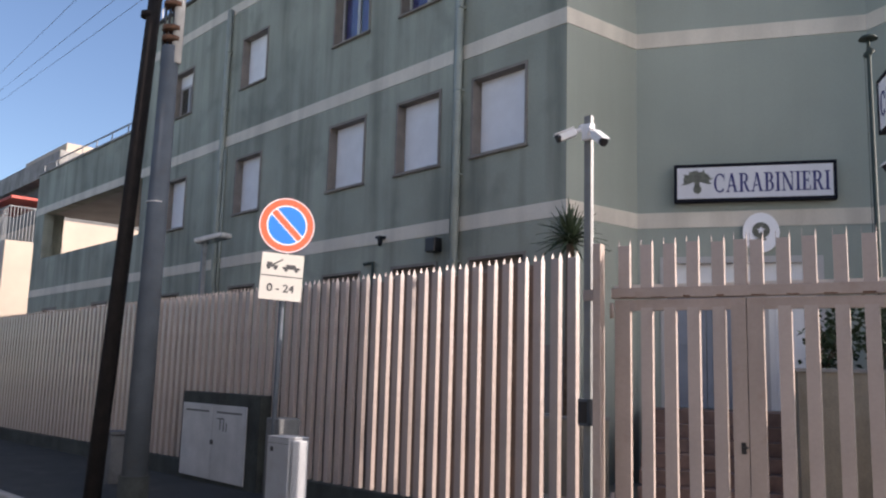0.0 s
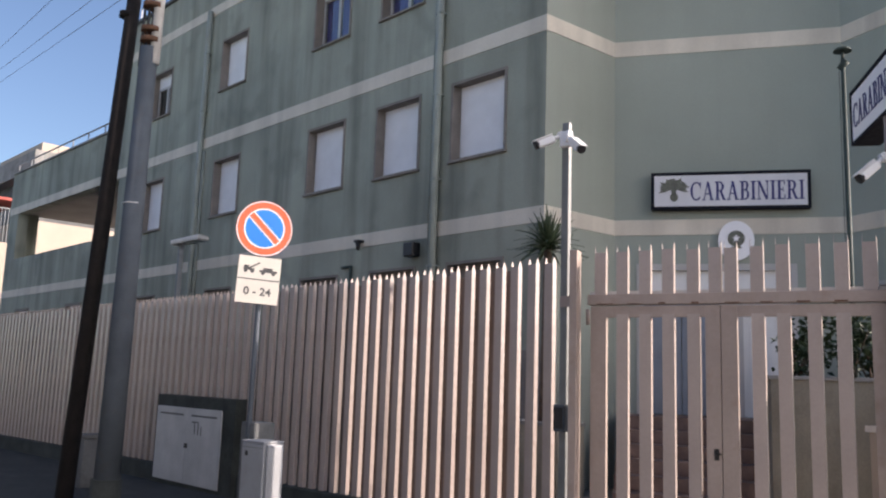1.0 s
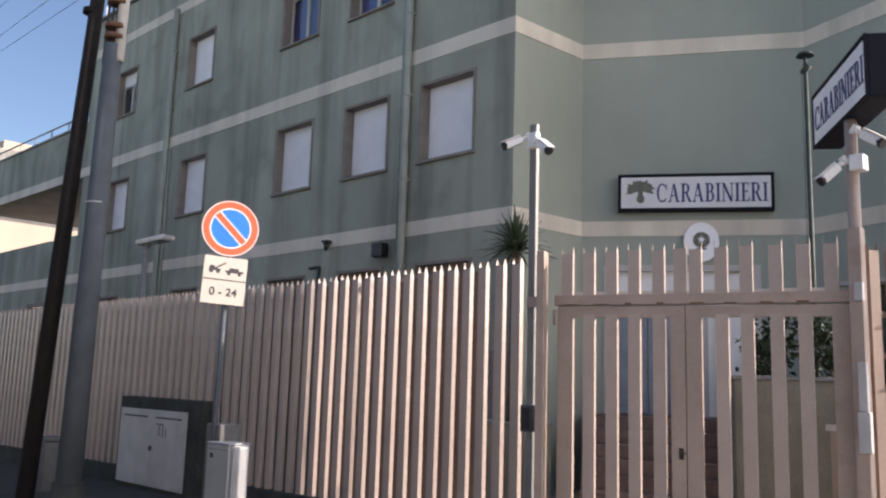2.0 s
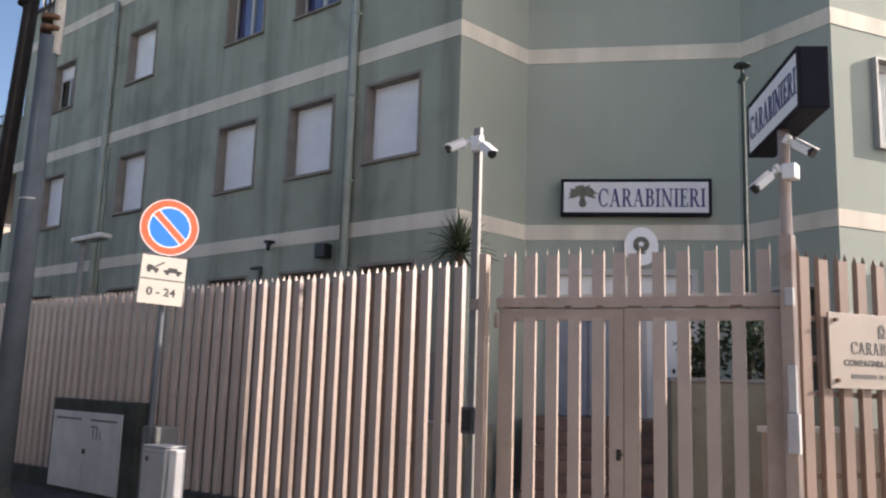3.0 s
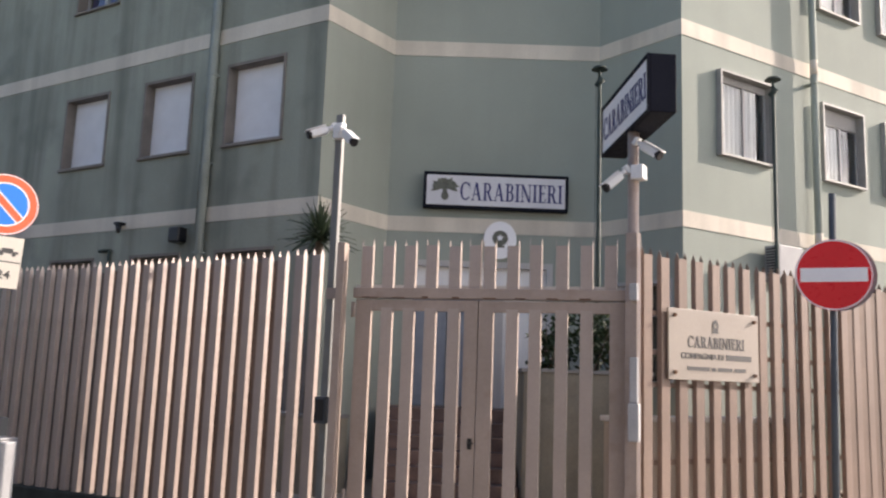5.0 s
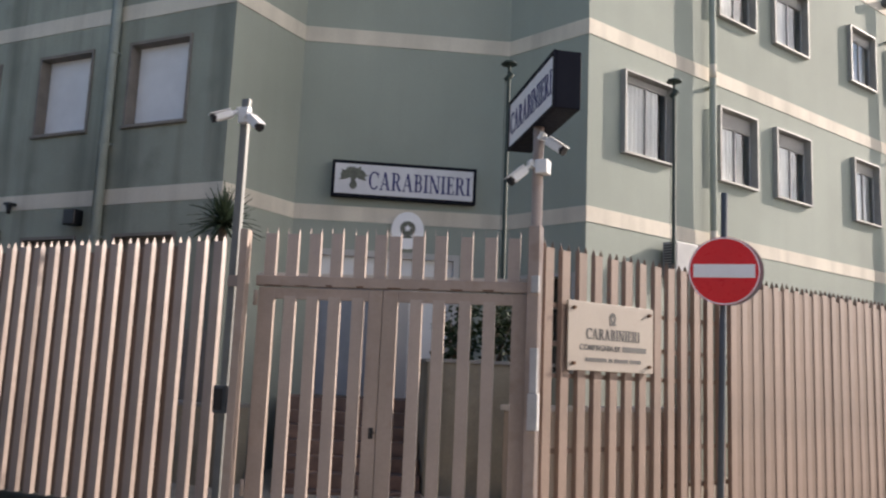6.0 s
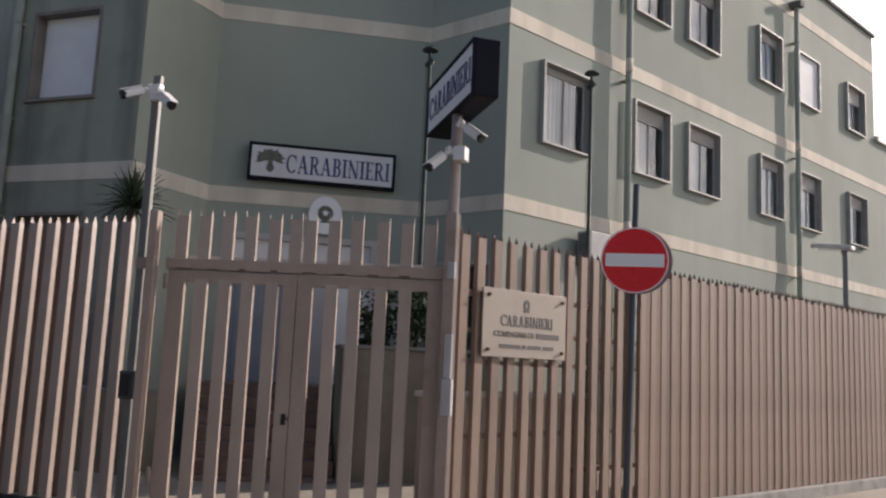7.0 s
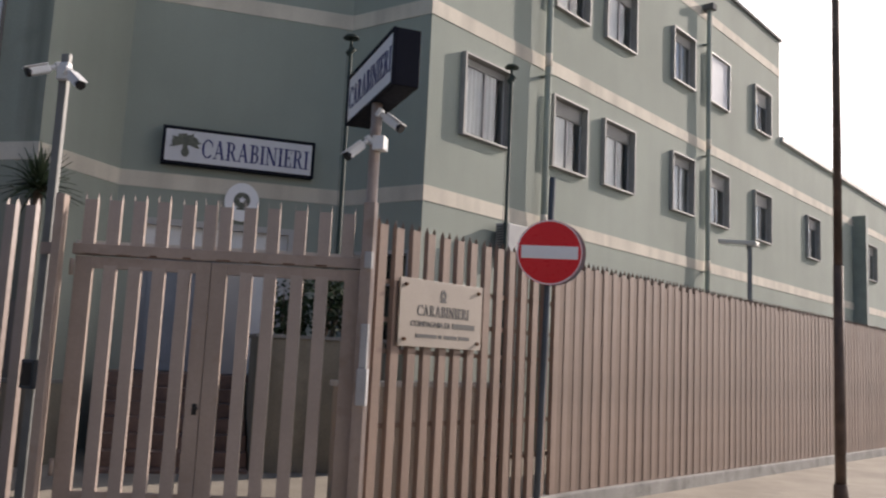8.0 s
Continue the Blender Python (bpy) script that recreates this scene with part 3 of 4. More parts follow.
side = part("window", boxes(frame_boxes(0.35, 1.45, 1.75, 3.35, 0.06, -0.02, 0.2) + [(0.41, 1.39, 0.05, 0.1, z, z + 0.05) for z in (2.25, 2.8)], M_34), ALU, station, "white barred window")
part("pane", boxes([(0.41, 1.39, 0.12, 0.126, 1.81, 3.29)], M_34), GLASS, side)
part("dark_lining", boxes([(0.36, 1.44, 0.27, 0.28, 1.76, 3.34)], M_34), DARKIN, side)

# lower wing up the street
annex = thing("annex_wing", "two storey grey-green plastered wing with a pale roof edge", "building")
AH = [(18.04, 19.24, 5.42, 6.75), (24.97, 26.2, 5.42, 6.75), (31.5, 32.7, 5.42, 6.75)]
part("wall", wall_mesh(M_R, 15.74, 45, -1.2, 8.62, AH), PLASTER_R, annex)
part("roof", boxes([(15.76, 45, -0.1, 9.0, 8.622, 8.80)], M_R, 0.02), PALE, annex, "pale projecting roof edge")
for z0, z1 in BANDS[:2]:
    part("band", boxes([(15.745, 45, -0.012, 0.02, z0, z1)], M_R), BAND, annex)
hold_station = station
station = annex
for a, b, c, d in AH:
    proud_window(M_R, a, b, c, d, shut=0.3, curtain=0.4)
part("pilaster", boxes([(23.25, 23.5, -0.45, 0.0, -0.6, 7.55)], M_R, 0.01), PIPEM, annex)
station = hold_station

# terrace wing down the other street
wing = thing("terrace_wing", "two storey grey-green wing with an open terrace above", "building")
part("wall", wall_mesh(M_L, -33.5, -23.905, -1.0, 8.72, [(-32.55, -23.905 - 0.004, 5.5, 7.17), (-31.7, -30.4, 2.33, 3.62), (-27.05, -25.9, 2.33, 3.62)], 0.35), PLASTER, wing)
for a, b in ((-31.7, -30.4), (-27.05, -25.9)):
    w = part("window", boxes(frame_boxes(a - 0.05, b + 0.05, 2.28, 3.67, 0.075, -0.025, 0.2), M_L), STONE, wing)
    bm = bmesh.new()
    slats(bm, M_L, a, b, 2.33, 3.6, 0.13)
    part("shutter", bm, SHUTTER, w)
for z0, z1 in ((4.13, 4.38), (7.172, 7.43)):
    part("band", boxes([(-33.5, -23.905, -0.012, 0.02, z0, z1)], M_L), BAND, wing)
part("terrace_floor", boxes([(-33.5, -24.0, 0.36, 7.0, 4.2, 4.45)], M_L), CONCRETE, wing)
part("soffit", boxes([(-33.5, -24.0, 0.36, 7.0, 7.3, 7.5)], M_L), SOFFIT, wing, "plain grey terrace ceiling")
part("beam", boxes([(-33.5, -24.0, 6.6, 7.0, 6.95, 7.3)], M_L), DARKCONC, wing)
part("side_wall", boxes([(-33.5, -33.15, 0.36, 0.9, -1.0, 8.7)], M_L), PLASTER, wing)
part("parapet_cap", boxes([(-33.55, -23.9, -0.05, 0.4, 8.722, 8.79)], M_L, 0.01), CONCRETE, wing)
rail = part("railing", boxes([(-33.4, -23.95, 0.1, 0.14, 9.12, 9.16)] + [(x, x + 0.03, 0.1, 0.13, 8.79, 9.12) for x in np.arange(-33.4, -24, 1.3)], M_L), GALV, wing, "thin metal roof railing")
# slender light on the roof edge of the main block
part("roof_railing", boxes([(-23.8, -16.0, 0.15, 0.18, 12.35, 12.39)] + [(x, x + 0.03, 0.15, 0.18, ROOF + 0.09, 12.35) for x in np.arange(-23.8, -16, 0.5)], M_L), ALU, station, "pale metal roof railing")

# neighbour behind the wing
nb = thing("neighbour_house", "cream house with a concrete roof slab and balcony", "building")
part("wall", boxes([(-46, -40, 10.5, 11.75, -1.5, 7.06)], None, 0.02), CREAMWALL, nb, "sunlit cream balcony block")
part("wall", boxes([(-60, -40.05, 12.3, 24, -1.5, 8.24)]), CREAMWALL, nb, "sunlit cream side wall")
part("upper_wall", boxes([(-60, -40.6, 13.0, 24, 8.242, 10.5)]), DARKCONC, nb)
part("roof_slab", boxes([(-60, -39.9, 12.4, 20, 10.502, 11.45)], None, 0.03), CONCRETE, nb, "weathered concrete roof slab")
part("penthouse", boxes([(-46, -40.0, 12.7, 17, 11.452, 11.85)]), CREAMWALL, nb)
part("balcony_rail", boxes([(-46, -40.0, 10.54, 10.58, 8.55, 8.6), (-40.06, -40.0, 10.6, 12.3, 8.55, 8.6)]), GALV, nb, "metal balcony rail")
for k in range(40):
    if k < 28:
        x, y = -46 + k * 0.215, 10.55
    else:
        x, y = -40.04, 10.62 + (k - 28) * 0.14
    part("baluster", boxes([(x, x + 0.03, y, y + 0.03, 7.062, 8.55)]), GALV, nb)
part("pillar", boxes([(-41.0, -40.5, 12.32, 12.7, 8.242, 10.5)]), DARKCONC, nb)
part("awning", boxes([(-45.5, -40.1, 10.6, 12.28, 8.95, 9.08)], None, 0.02), AWNING, nb, "faded red awning")

# unseen houses added across the street, behind the viewer, to set the bounced light
for x0, x1, h, d, col in ((-46, -30, 8.5, -8.2, DARKCONC), (-29.9, -14, 9.2, -8.0, DARKCONC), (-13.9, -2, 6.2, -8.3, CONCRETE), (-1.9, 16, 6.8, -8.1, CONCRETE)):
    op = thing("opposite_house", "unseen plain plastered house added across the street", "house", group="opposite houses")
    m_o = basis(x1, d, -1, 0)
    hs = [(k, k + 1.1, z, z + 1.4) for k in np.arange(1.5, x1 - x0 - 2, 3.2) for z in np.arange(0.9, h - 2, 3.1)]
    part("wall", wall_mesh(m_o, 0, x1 - x0, -1, h, hs), col, op)
    part("roof", boxes([(0, x1 - x0, 0.01, 9, h, h + 0.2)], m_o), CONCRETE, op)
    # dark box filling in for unlit rooms
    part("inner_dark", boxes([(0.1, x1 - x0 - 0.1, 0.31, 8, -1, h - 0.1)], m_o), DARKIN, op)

# courtyard ground and steps behind the gate
bm = bmesh.new()
bm.faces.new([bm.verts.new((x, y, 0.15)) for x, y in ((-30, 6.56), (-4.8, 6.56), (-2.35, 7.35), (11, 34.0), (9, 38), (-3.4, 12.9), (-8, 12.5), (-8, 9.9), (-30, 9.9))])
tagged(part("courtyard_floor", bm, PAVE), "plain cement courtyard behind the fence", "floor", kind="structure")
stair = thing("entrance_stair", "red-brown stone steps rising to the entrance", "stairs")
for k in range(7):
    z1 = 1.30 - 0.185 * k
    part("step", boxes([(0.15, 2.05, -0.95 - 0.3 * k, -0.95 - 0.3 * k + 0.34, z1 - 0.185, z1)], M_23, 0.008), STEPM, stair)
    part("riser_fill", boxes([(0.17, 2.03, -0.91 - 0.3 * k, 0.02 if k == 0 else -0.62 - 0.3 * k, -0.1, z1 - 0.035)], M_23), STEPM, stair)
part("landing", boxes([(0.1, 3.1, -0.62, 0.02, 1.2, 1.302)], M_23), STEPM, stair)


# ---------------------------------------------------------------- signs on the building
def emblem(m, s, parent):
    """Plain fan-like emblem."""
    bm = bmesh.new()
    for k in range(17):
        a = radians(-22 + 14 * k)
        c, sn = math.cos(a), math.sin(a)
        t1 = 1.0 - 0.16 * (k % 2) - 0.1 * math.sin(k * 1.9)
        pts = [(0.06, 0.0), (0.4, 0.10), (0.75, 0.13), (t1, 0.03), (0.85, -0.09), (0.45, -0.09)]
        bm.faces.new([bm.verts.new(m @ Vector((s * 0.98 * (c * u - sn * v), -0.004 - 0.0006 * k, s * (0.10 + 0.7 * (sn * u + c * v))))) for u, v in pts])
    disc(bm, m @ Matrix.Translation((0, 0, s * 0.2)), s * 0.42, 0.003, 1.12, 0.62, n=22)
    disc(bm, m @ Matrix.Translation((s * 0.02, 0, -s * 0.5)), s * 0.27, 0.006, 0.95, 1.1, n=14)
    disc(bm, m @ Matrix.Translation((0, 0, -s * 0.15)), s * 0.2, 0.006, 0.8, 1.7, n=12)
    return part("emblem", bm, EMBLEM, parent, "dark green plain emblem shape")


ws_m = M_23 @ Matrix.Translation((1.775, -0.14, 4.81)) @ pose(0, 0, 0, 0, 0.4, 0)
ws = thing("wall_sign", "white illuminated name board with a dark casing", "sign", at=Matrix.Translation(ws_m.translation))
part("casing", boxes([(-1.19, 1.19, 0.0, 0.13, -0.3, 0.3)], ws_m, 0.01), NAVY, ws)
part("face", boxes([(-1.14, 1.14, -0.012, -0.002, -0.25, 0.25)], ws_m), BOARD, ws, "white sign face")
part("rim", boxes(frame_boxes(-1.19, 1.19, -0.3, 0.3, 0.034, -0.03, -0.001), ws_m, 0.004), NAVY, ws)
serif_text("CARABINIERI", ws_m @ Matrix.Translation((0.255, -0.012, -0.01)), 1.68, 0.30, NAVYTEXT, ws)
emblem(ws_m @ Matrix.Translation((-0.84, -0.013, 0.02)), 0.245, ws)

ov_m = M_23 @ Matrix.Translation((1.87, -0.05, 4.02))
oval = thing("oval_emblem", "white oval emblem plate with a dark wreath", "sign", at=Matrix.Translation(ov_m.translation))
bm = bmesh.new()
disc(bm, ov_m, 0.27, 0.02, 1.0, 1.16)
part("plate", bm, SIGNWHITE, oval)
bm = bmesh.new()
for k in range(18):
    a = radians(-70 + 20 * k)
    disc(bm, ov_m @ Matrix.Translation((0.1 * math.cos(a), -0.021 - 0.0004 * k, 0.03 + 0.1 * math.sin(a))) @ pose(0, 0, 0, 0, -20 * k + 40, 0), 0.042, 0.003, 0.55, 1.0, n=8)
box(bm, -0.075, 0.075, -0.025, -0.021, -0.125, -0.095, m=ov_m)
disc(bm, ov_m @ Matrix.Translation((0, -0.0205, 0.035)), 0.088, 0.003, n=24)
part("wreath", bm, EMBLEM, oval)
bm = bmesh.new()
bm.faces.new([bm.verts.new(ov_m @ Vector((r * math.sin(k * math.pi / 5), -0.0305, 0.035 + r * math.cos(k * math.pi / 5)))) for k in range(10) for r in [0.066 if k % 2 == 0 else 0.028]])
part("star", bm, SIGNWHITE, oval, "white five-pointed star")

# small fittings on the shaded front
spk = thing("wall_speaker", "black box loudspeaker on the wall", "loudspeaker", at=M_L @ Matrix.Translation((-10.97, 0, 3.95)))
part("body", boxes([(-11.06, -10.81, -0.20, -0.01, 3.81, 4.06)], M_L, 0.02), BLACK, spk)
part("bracket", boxes([(-10.95, -10.91, -0.01, 0.02, 3.9, 4.02)], M_L), BLACK, spk)
dome = thing("wall_camera", "small dark dome camera on the wall", "camera", at=M_L @ Matrix.Translation((-12.45, 0, 4.16)))
bm = boxes([(-12.52, -12.38, -0.16, 0.0, 4.2, 4.25)], M_L, 0.01)
tube(bm, M_L @ Vector((-12.45, -0.1, 4.2)), M_L @ Vector((-12.45, -0.1, 4.06)), 0.055, 0.03)
part("housing", bm, BLACK, dome)
ac = thing("air_conditioner", "pale air conditioning unit fixed to the wall", "air conditioner", at=M_R @ Matrix.Translation((2.35, 0, 3.9)))
part("casing", boxes([(1.80, 2.4, -0.34, -0.06, 3.50, 4.03)], M_R, 0.02), CABINET, ac)
part("side_grille", boxes([(1.792, 1.799, -0.32, -0.1, z, z + 0.02) for z in np.arange(3.55, 3.99, 0.045)], M_R), BLACK, ac)
part("bracket", boxes([(1.85, 1.89, -0.34, 0.0, 3.45, 3.499), (2.15, 2.19, -0.34, 0.0, 3.45, 3.499)], M_R), GALV, ac)


# ---------------------------------------------------------------- fence and gate
TOP = 3.20
PITCH, PW, PD = 0.255, 0.122, 0.068


def picket_mesh(name, z0, z1, w=0.118, d=0.06, splay=0.004, spikes=True, paint=FENCE):
    """A folded steel channel: web to the street, two flanges behind it that end in points."""
    bm = bmesh.new()
    t = 0.004
    web_top = z1 - (0.075 if spikes else 0)
    box(bm, 0, w, 0, t, z0, web_top)
    for x_in, sgn in ((0.0, -1), (w, 1)):
        prof = [(0.0, z0), (1.0, z0), (1.0, web_top - 0.01), (0.45, z1), (0.0, web_top)] if spikes else [(0.0, z0), (1.0, z0), (1.0, z1), (0.0, z1)]
        o, i = [[bm.verts.new((x_in + sgn * (u * splay - off), u * d + off * 0.5, z)) for u, z in prof] for off in (0.0, t)]
        bm.faces.new(o)
        bm.faces.new(i[::-1])
        for k in range(len(prof)):
            j = (k + 1) % len(prof)
            bm.faces.new((o[k], o[j], i[j], i[k]))
    bmesh.ops.recalc_face_normals(bm, faces=bm.faces)
    me = bpy.data.meshes.new(name)
    bm.to_mesh(me)
    bm.free()
    me.materials.append(paint)
    return me


def fence_run(label, m, xs, base_span, rails, picket, paint, base, lift=0.0):
    f = thing("fence", label, "fence", group="street fence", at=m)
    a, b = base_span
    bm = bmesh.new()
    prev = None
    n = max(2, int((b - a) / 1.0))
    for k in range(n + 1):
        x = a + (b - a) * k / n
        p = m @ Vector((x, 0, 0))
        g = -drop(p.x, p.y)
        ring = [bm.verts.new(m @ Vector((x, y, z + g))) for y, z in ((-0.07, -0.45), (-0.07, lift), (-0.055, lift + 0.02), (0.15, lift + 0.02), (0.17, lift), (0.17, -0.45))]
        if prev:
            for j in range(5):
                bm.faces.new((prev[j], ring[j], ring[j + 1], prev[j + 1]))
        prev = ring
    part("base", bm, base, f, "low weathered concrete kerb wall")
    for z in rails:
        part("rail", boxes([(a, b, PD + 0.002, PD + 0.045, z, z + 0.05)], m), paint, f)
    for x in xs:
        ob = part("picket", picket, paint, f)
        ob.matrix_parent_inverse = Matrix.Identity(4)
        ob.matrix_basis = Matrix.Translation((x + random.uniform(-0.004, 0.004), 0, random.uniform(-0.006, 0.006))) @ pose(0, 0, 0, 0, random.uniform(-0.12, 0.12), random.uniform(-0.8, 0.8))
    return f


PICKET = picket_mesh("picket", -0.45, 3.13)
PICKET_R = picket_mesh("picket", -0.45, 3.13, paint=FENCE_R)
NL = 118
fence_run("beige-pink steel picket fence on a concrete kerb wall", M_FL, [-7.247 - PW + PITCH * k for k in range(5 - NL, 6)], (-7.247 - PITCH * (NL - 4), -5.66), (-0.1,), PICKET, FENCE, GREENBLACK, 0.12)
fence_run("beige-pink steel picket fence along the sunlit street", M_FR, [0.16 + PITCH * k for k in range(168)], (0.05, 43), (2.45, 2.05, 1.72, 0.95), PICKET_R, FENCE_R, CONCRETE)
SLAT = bpy.data.meshes.new("slat")
bm = boxes([(0.02, 0.145, 0.14, 0.147, -0.3, 3.02)])
bmesh.ops.recalc_face_normals(bm, faces=bm.faces)
bm.to_mesh(SLAT)
bm.free()
back = thing("rear_fence", "flat brown steel slats closing the fence gaps, gap shade in their colour", "fence", group="street fence", at=M_FL)
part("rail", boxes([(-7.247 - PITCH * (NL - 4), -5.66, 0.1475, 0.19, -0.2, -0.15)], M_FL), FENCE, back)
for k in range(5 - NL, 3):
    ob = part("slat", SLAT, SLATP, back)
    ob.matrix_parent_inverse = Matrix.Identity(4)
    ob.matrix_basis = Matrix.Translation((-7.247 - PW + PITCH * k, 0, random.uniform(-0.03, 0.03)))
rear = thing("rear_fence", "beige-pink steel strips closing the gaps of the fence", "fence", group="street fence", at=M_FR)
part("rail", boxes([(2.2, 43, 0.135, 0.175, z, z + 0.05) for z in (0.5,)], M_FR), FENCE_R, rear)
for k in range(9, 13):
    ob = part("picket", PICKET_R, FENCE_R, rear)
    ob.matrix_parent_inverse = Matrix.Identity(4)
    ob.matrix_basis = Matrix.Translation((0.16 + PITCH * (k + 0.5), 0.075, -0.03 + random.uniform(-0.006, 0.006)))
STRIP = bpy.data.meshes.new("strip")
bm = boxes([(0.115, 0.258, 0.0065, 0.0115, -0.3, 3.02)])
bmesh.ops.recalc_face_normals(bm, faces=bm.faces)
bm.to_mesh(STRIP)
bm.free()
for k in range(13, 168):
    ob = part("strip", STRIP, STRIPP, rear)
    ob.matrix_parent_inverse = Matrix.Identity(4)
    ob.matrix_basis = Matrix.Translation((0.16 + PITCH * k, random.uniform(-0.001, 0.005), random.uniform(-0.03, 0.03)))
low = thing("low_wall", "beige rendered low wall with a white coping behind the fence", "wall", at=M_FR)
part("wall", boxes([(0.1, 2.9, 0.35, 0.5, -0.1, 1.36)], M_FR), CREAMWALL, low)
part("coping", boxes([(0.08, 2.92, 0.31, 0.54, 1.362, 1.42)], M_FR, 0.006), PALE, low)

# gate
gate = thing("metal_gate", "closed double leaf beige-pink steel gate under a lintel", "gate", at=M_G)
for x, h in ((-0.115, 3.12), (LG + 0.0, 3.2)):
    part("post", boxes([(x, x + (0.085 if x < 0 else 0.05), *((-0.26, -0.12) if x < 0 else (-0.02, 0.12)), -0.2, h)], M_G, 0.006), GATEP, gate, "square steel gate post")
part("lintel", boxes([(0.0, LG - 0.003, -0.005, 0.115, 2.56, 2.67)], M_G, 0.006), GATEP, gate, "steel lintel with rust along its seam")
# pale bar painted in for the bright sunlit strip at the spikes' foot
part("rear_bar", boxes([(0.0, LG - 0.003, 0.085, 0.10, 2.672, 2.71)], M_G), PALE, gate, "pale flat bar behind the spikes, coloured as a sunlit strip")
for k in range(8):
    part("rust_stain", boxes([(0.1 + 0.33 * k, 0.1 + 0.33 * k + random.uniform(0.05, 0.24), -0.0065, -0.004, 2.562, 2.562 + random.uniform(0.008, 0.02))], M_G), RUST, gate)
UP = picket_mesh("upper_picket", 2.6, TOP + 0.0, w=0.122, d=0.05, splay=0.004)
LEAFP = picket_mesh("leaf_picket", 0.14, 2.46, w=0.122, d=0.05, splay=0.004, spikes=False)
mid = 1.37
for x in (0.075, 0.313, 0.555, 0.793, 1.045, 1.262, 1.415, 1.662, 1.898, 2.169, 2.419, 2.66):
    ob = part("upper_picket", UP, FENCE, gate)
    ob.matrix_parent_inverse = Matrix.Identity(4)
    ob.matrix_basis = Matrix.Translation((x, 0.01, random.uniform(-0.008, 0.008)))
for a, b, wa, wb, ps in ((0.03, mid - 0.004, 0.17, 0.145, (0.313, 0.555, 0.793, 1.045)), (mid + 0.004, LG - 0.03, 0.155, 0.19, (1.662, 1.898, 2.169, 2.419))):
    lf = part("leaf", boxes([(a, a + wa, 0.02, 0.08, 0.1, 2.545), (b - wb, b, 0.02, 0.08, 0.1, 2.545), (a + wa, b - wb, 0.021, 0.079, 2.43, 2.544), (a + wa, b - wb, 0.022, 0.079, 0.1, 0.26)], M_G, 0.004), GATEP, gate, "gate leaf frame")
    for x in ps:
        ob = part("picket", LEAFP, FENCE, lf)
        ob.matrix_parent_inverse = Matrix.Identity(4)
        ob.matrix_basis = lf.matrix_world.inverted() @ M_G @ Matrix.Translation((x, 0.018, 0))
part("lock", boxes([(mid - 0.075, mid - 0.03, 0.008, 0.02, 1.03, 1.14), (mid - 0.06, mid - 0.005, -0.02, 0.008, 1.085, 1.1)], M_G, 0.003), BLACK, gate, "small dark lock and handle")
for z in (0.4, 2.35):
    bm = bmesh.new()
    tube(bm, M_G @ Vector((0.008, 0.0, z)), M_G @ Vector((0.008, 0.0, z + 0.16)), 0.022)
    part("hinge", bm, GATEP, gate)
part("threshold", boxes([(-0.1, LG + 0.1, 0.0, 0.7, -0.2, 0.09)], M_G, 0.01), CONCRETE, gate, "pale cement threshold")

intercom = thing("intercom", "dark grey intercom box fixed to the gate post", "intercom", at=M_FL @ Matrix.Translation((-5.72, -0.1, 1.4)))
part("housing", boxes([(-5.80, -5.655, -0.19, -0.10, 1.22, 1.50)], M_FL, 0.012), GREYPOLE, intercom)
part("panel", boxes([(-5.785, -5.67, -0.196, -0.191, 1.25, 1.47)], M_FL), BLACK, intercom)


def bullet_camera(at, yaw, pitch):
    """White bullet camera, its bracket at the origin, looking along local x."""
    m = Matrix.Translation(at) @ pose(0, 0, 0, 0, pitch, yaw)
    c = thing("security_camera", "white bullet security camera with a black front", "camera", group="security cameras", at=Matrix.Translation(at))
    bm = bmesh.new()
    tube(bm, m @ Vector((0, 0, 0)), m @ Vector((0.10, 0, 0.0)), 0.024)
    box(bm, -0.03, 0.02, -0.04, 0.04, -0.045, 0.045, m=m, bevel=0.01)
    part("bracket", bm, WHITE, c)
    part("body", boxes([(0.08, 0.29, -0.045, 0.045, -0.048, 0.04)], m, 0.02), WHITE, c)
    part("hood", boxes([(0.09, 0.325, -0.052, 0.052, 0.042, 0.054)], m, 0.005), WHITE, c)
    bm = bmesh.new()
    tube(bm, m @ Vector((0.27, 0, -0.004)), m @ Vector((0.318, 0, -0.004)), 0.046, 0.047, 16)
    part("lens", bm, BLACK, c)
    return c


# camera mast beside the gate
mast = thing("camera_mast", "square galvanised steel camera mast beside the gate", "pole", at=Matrix.Translation((-5.76, 7.33, -0.2)))
part("pole", boxes([(-5.815, -5.72, 7.328, 7.385, -0.25, 4.62)], None, 0.008), MASTP, mast)
part("bracket", boxes([(-5.80, -5.56, 7.30, 7.326, 2.54, 2.66)], None, 0.004), GATEP, mast, "flat bracket tying the mast to the gate")
part("junction_box", boxes([(-5.79, -5.66, 7.25, 7.326, 4.32, 4.5)], None, 0.012), WHITE, mast, "white junction box")
bullet_camera((-5.80, 7.28, 4.46), 232, 24)
bullet_camera((-5.66, 7.25, 4.40), -18, 36)

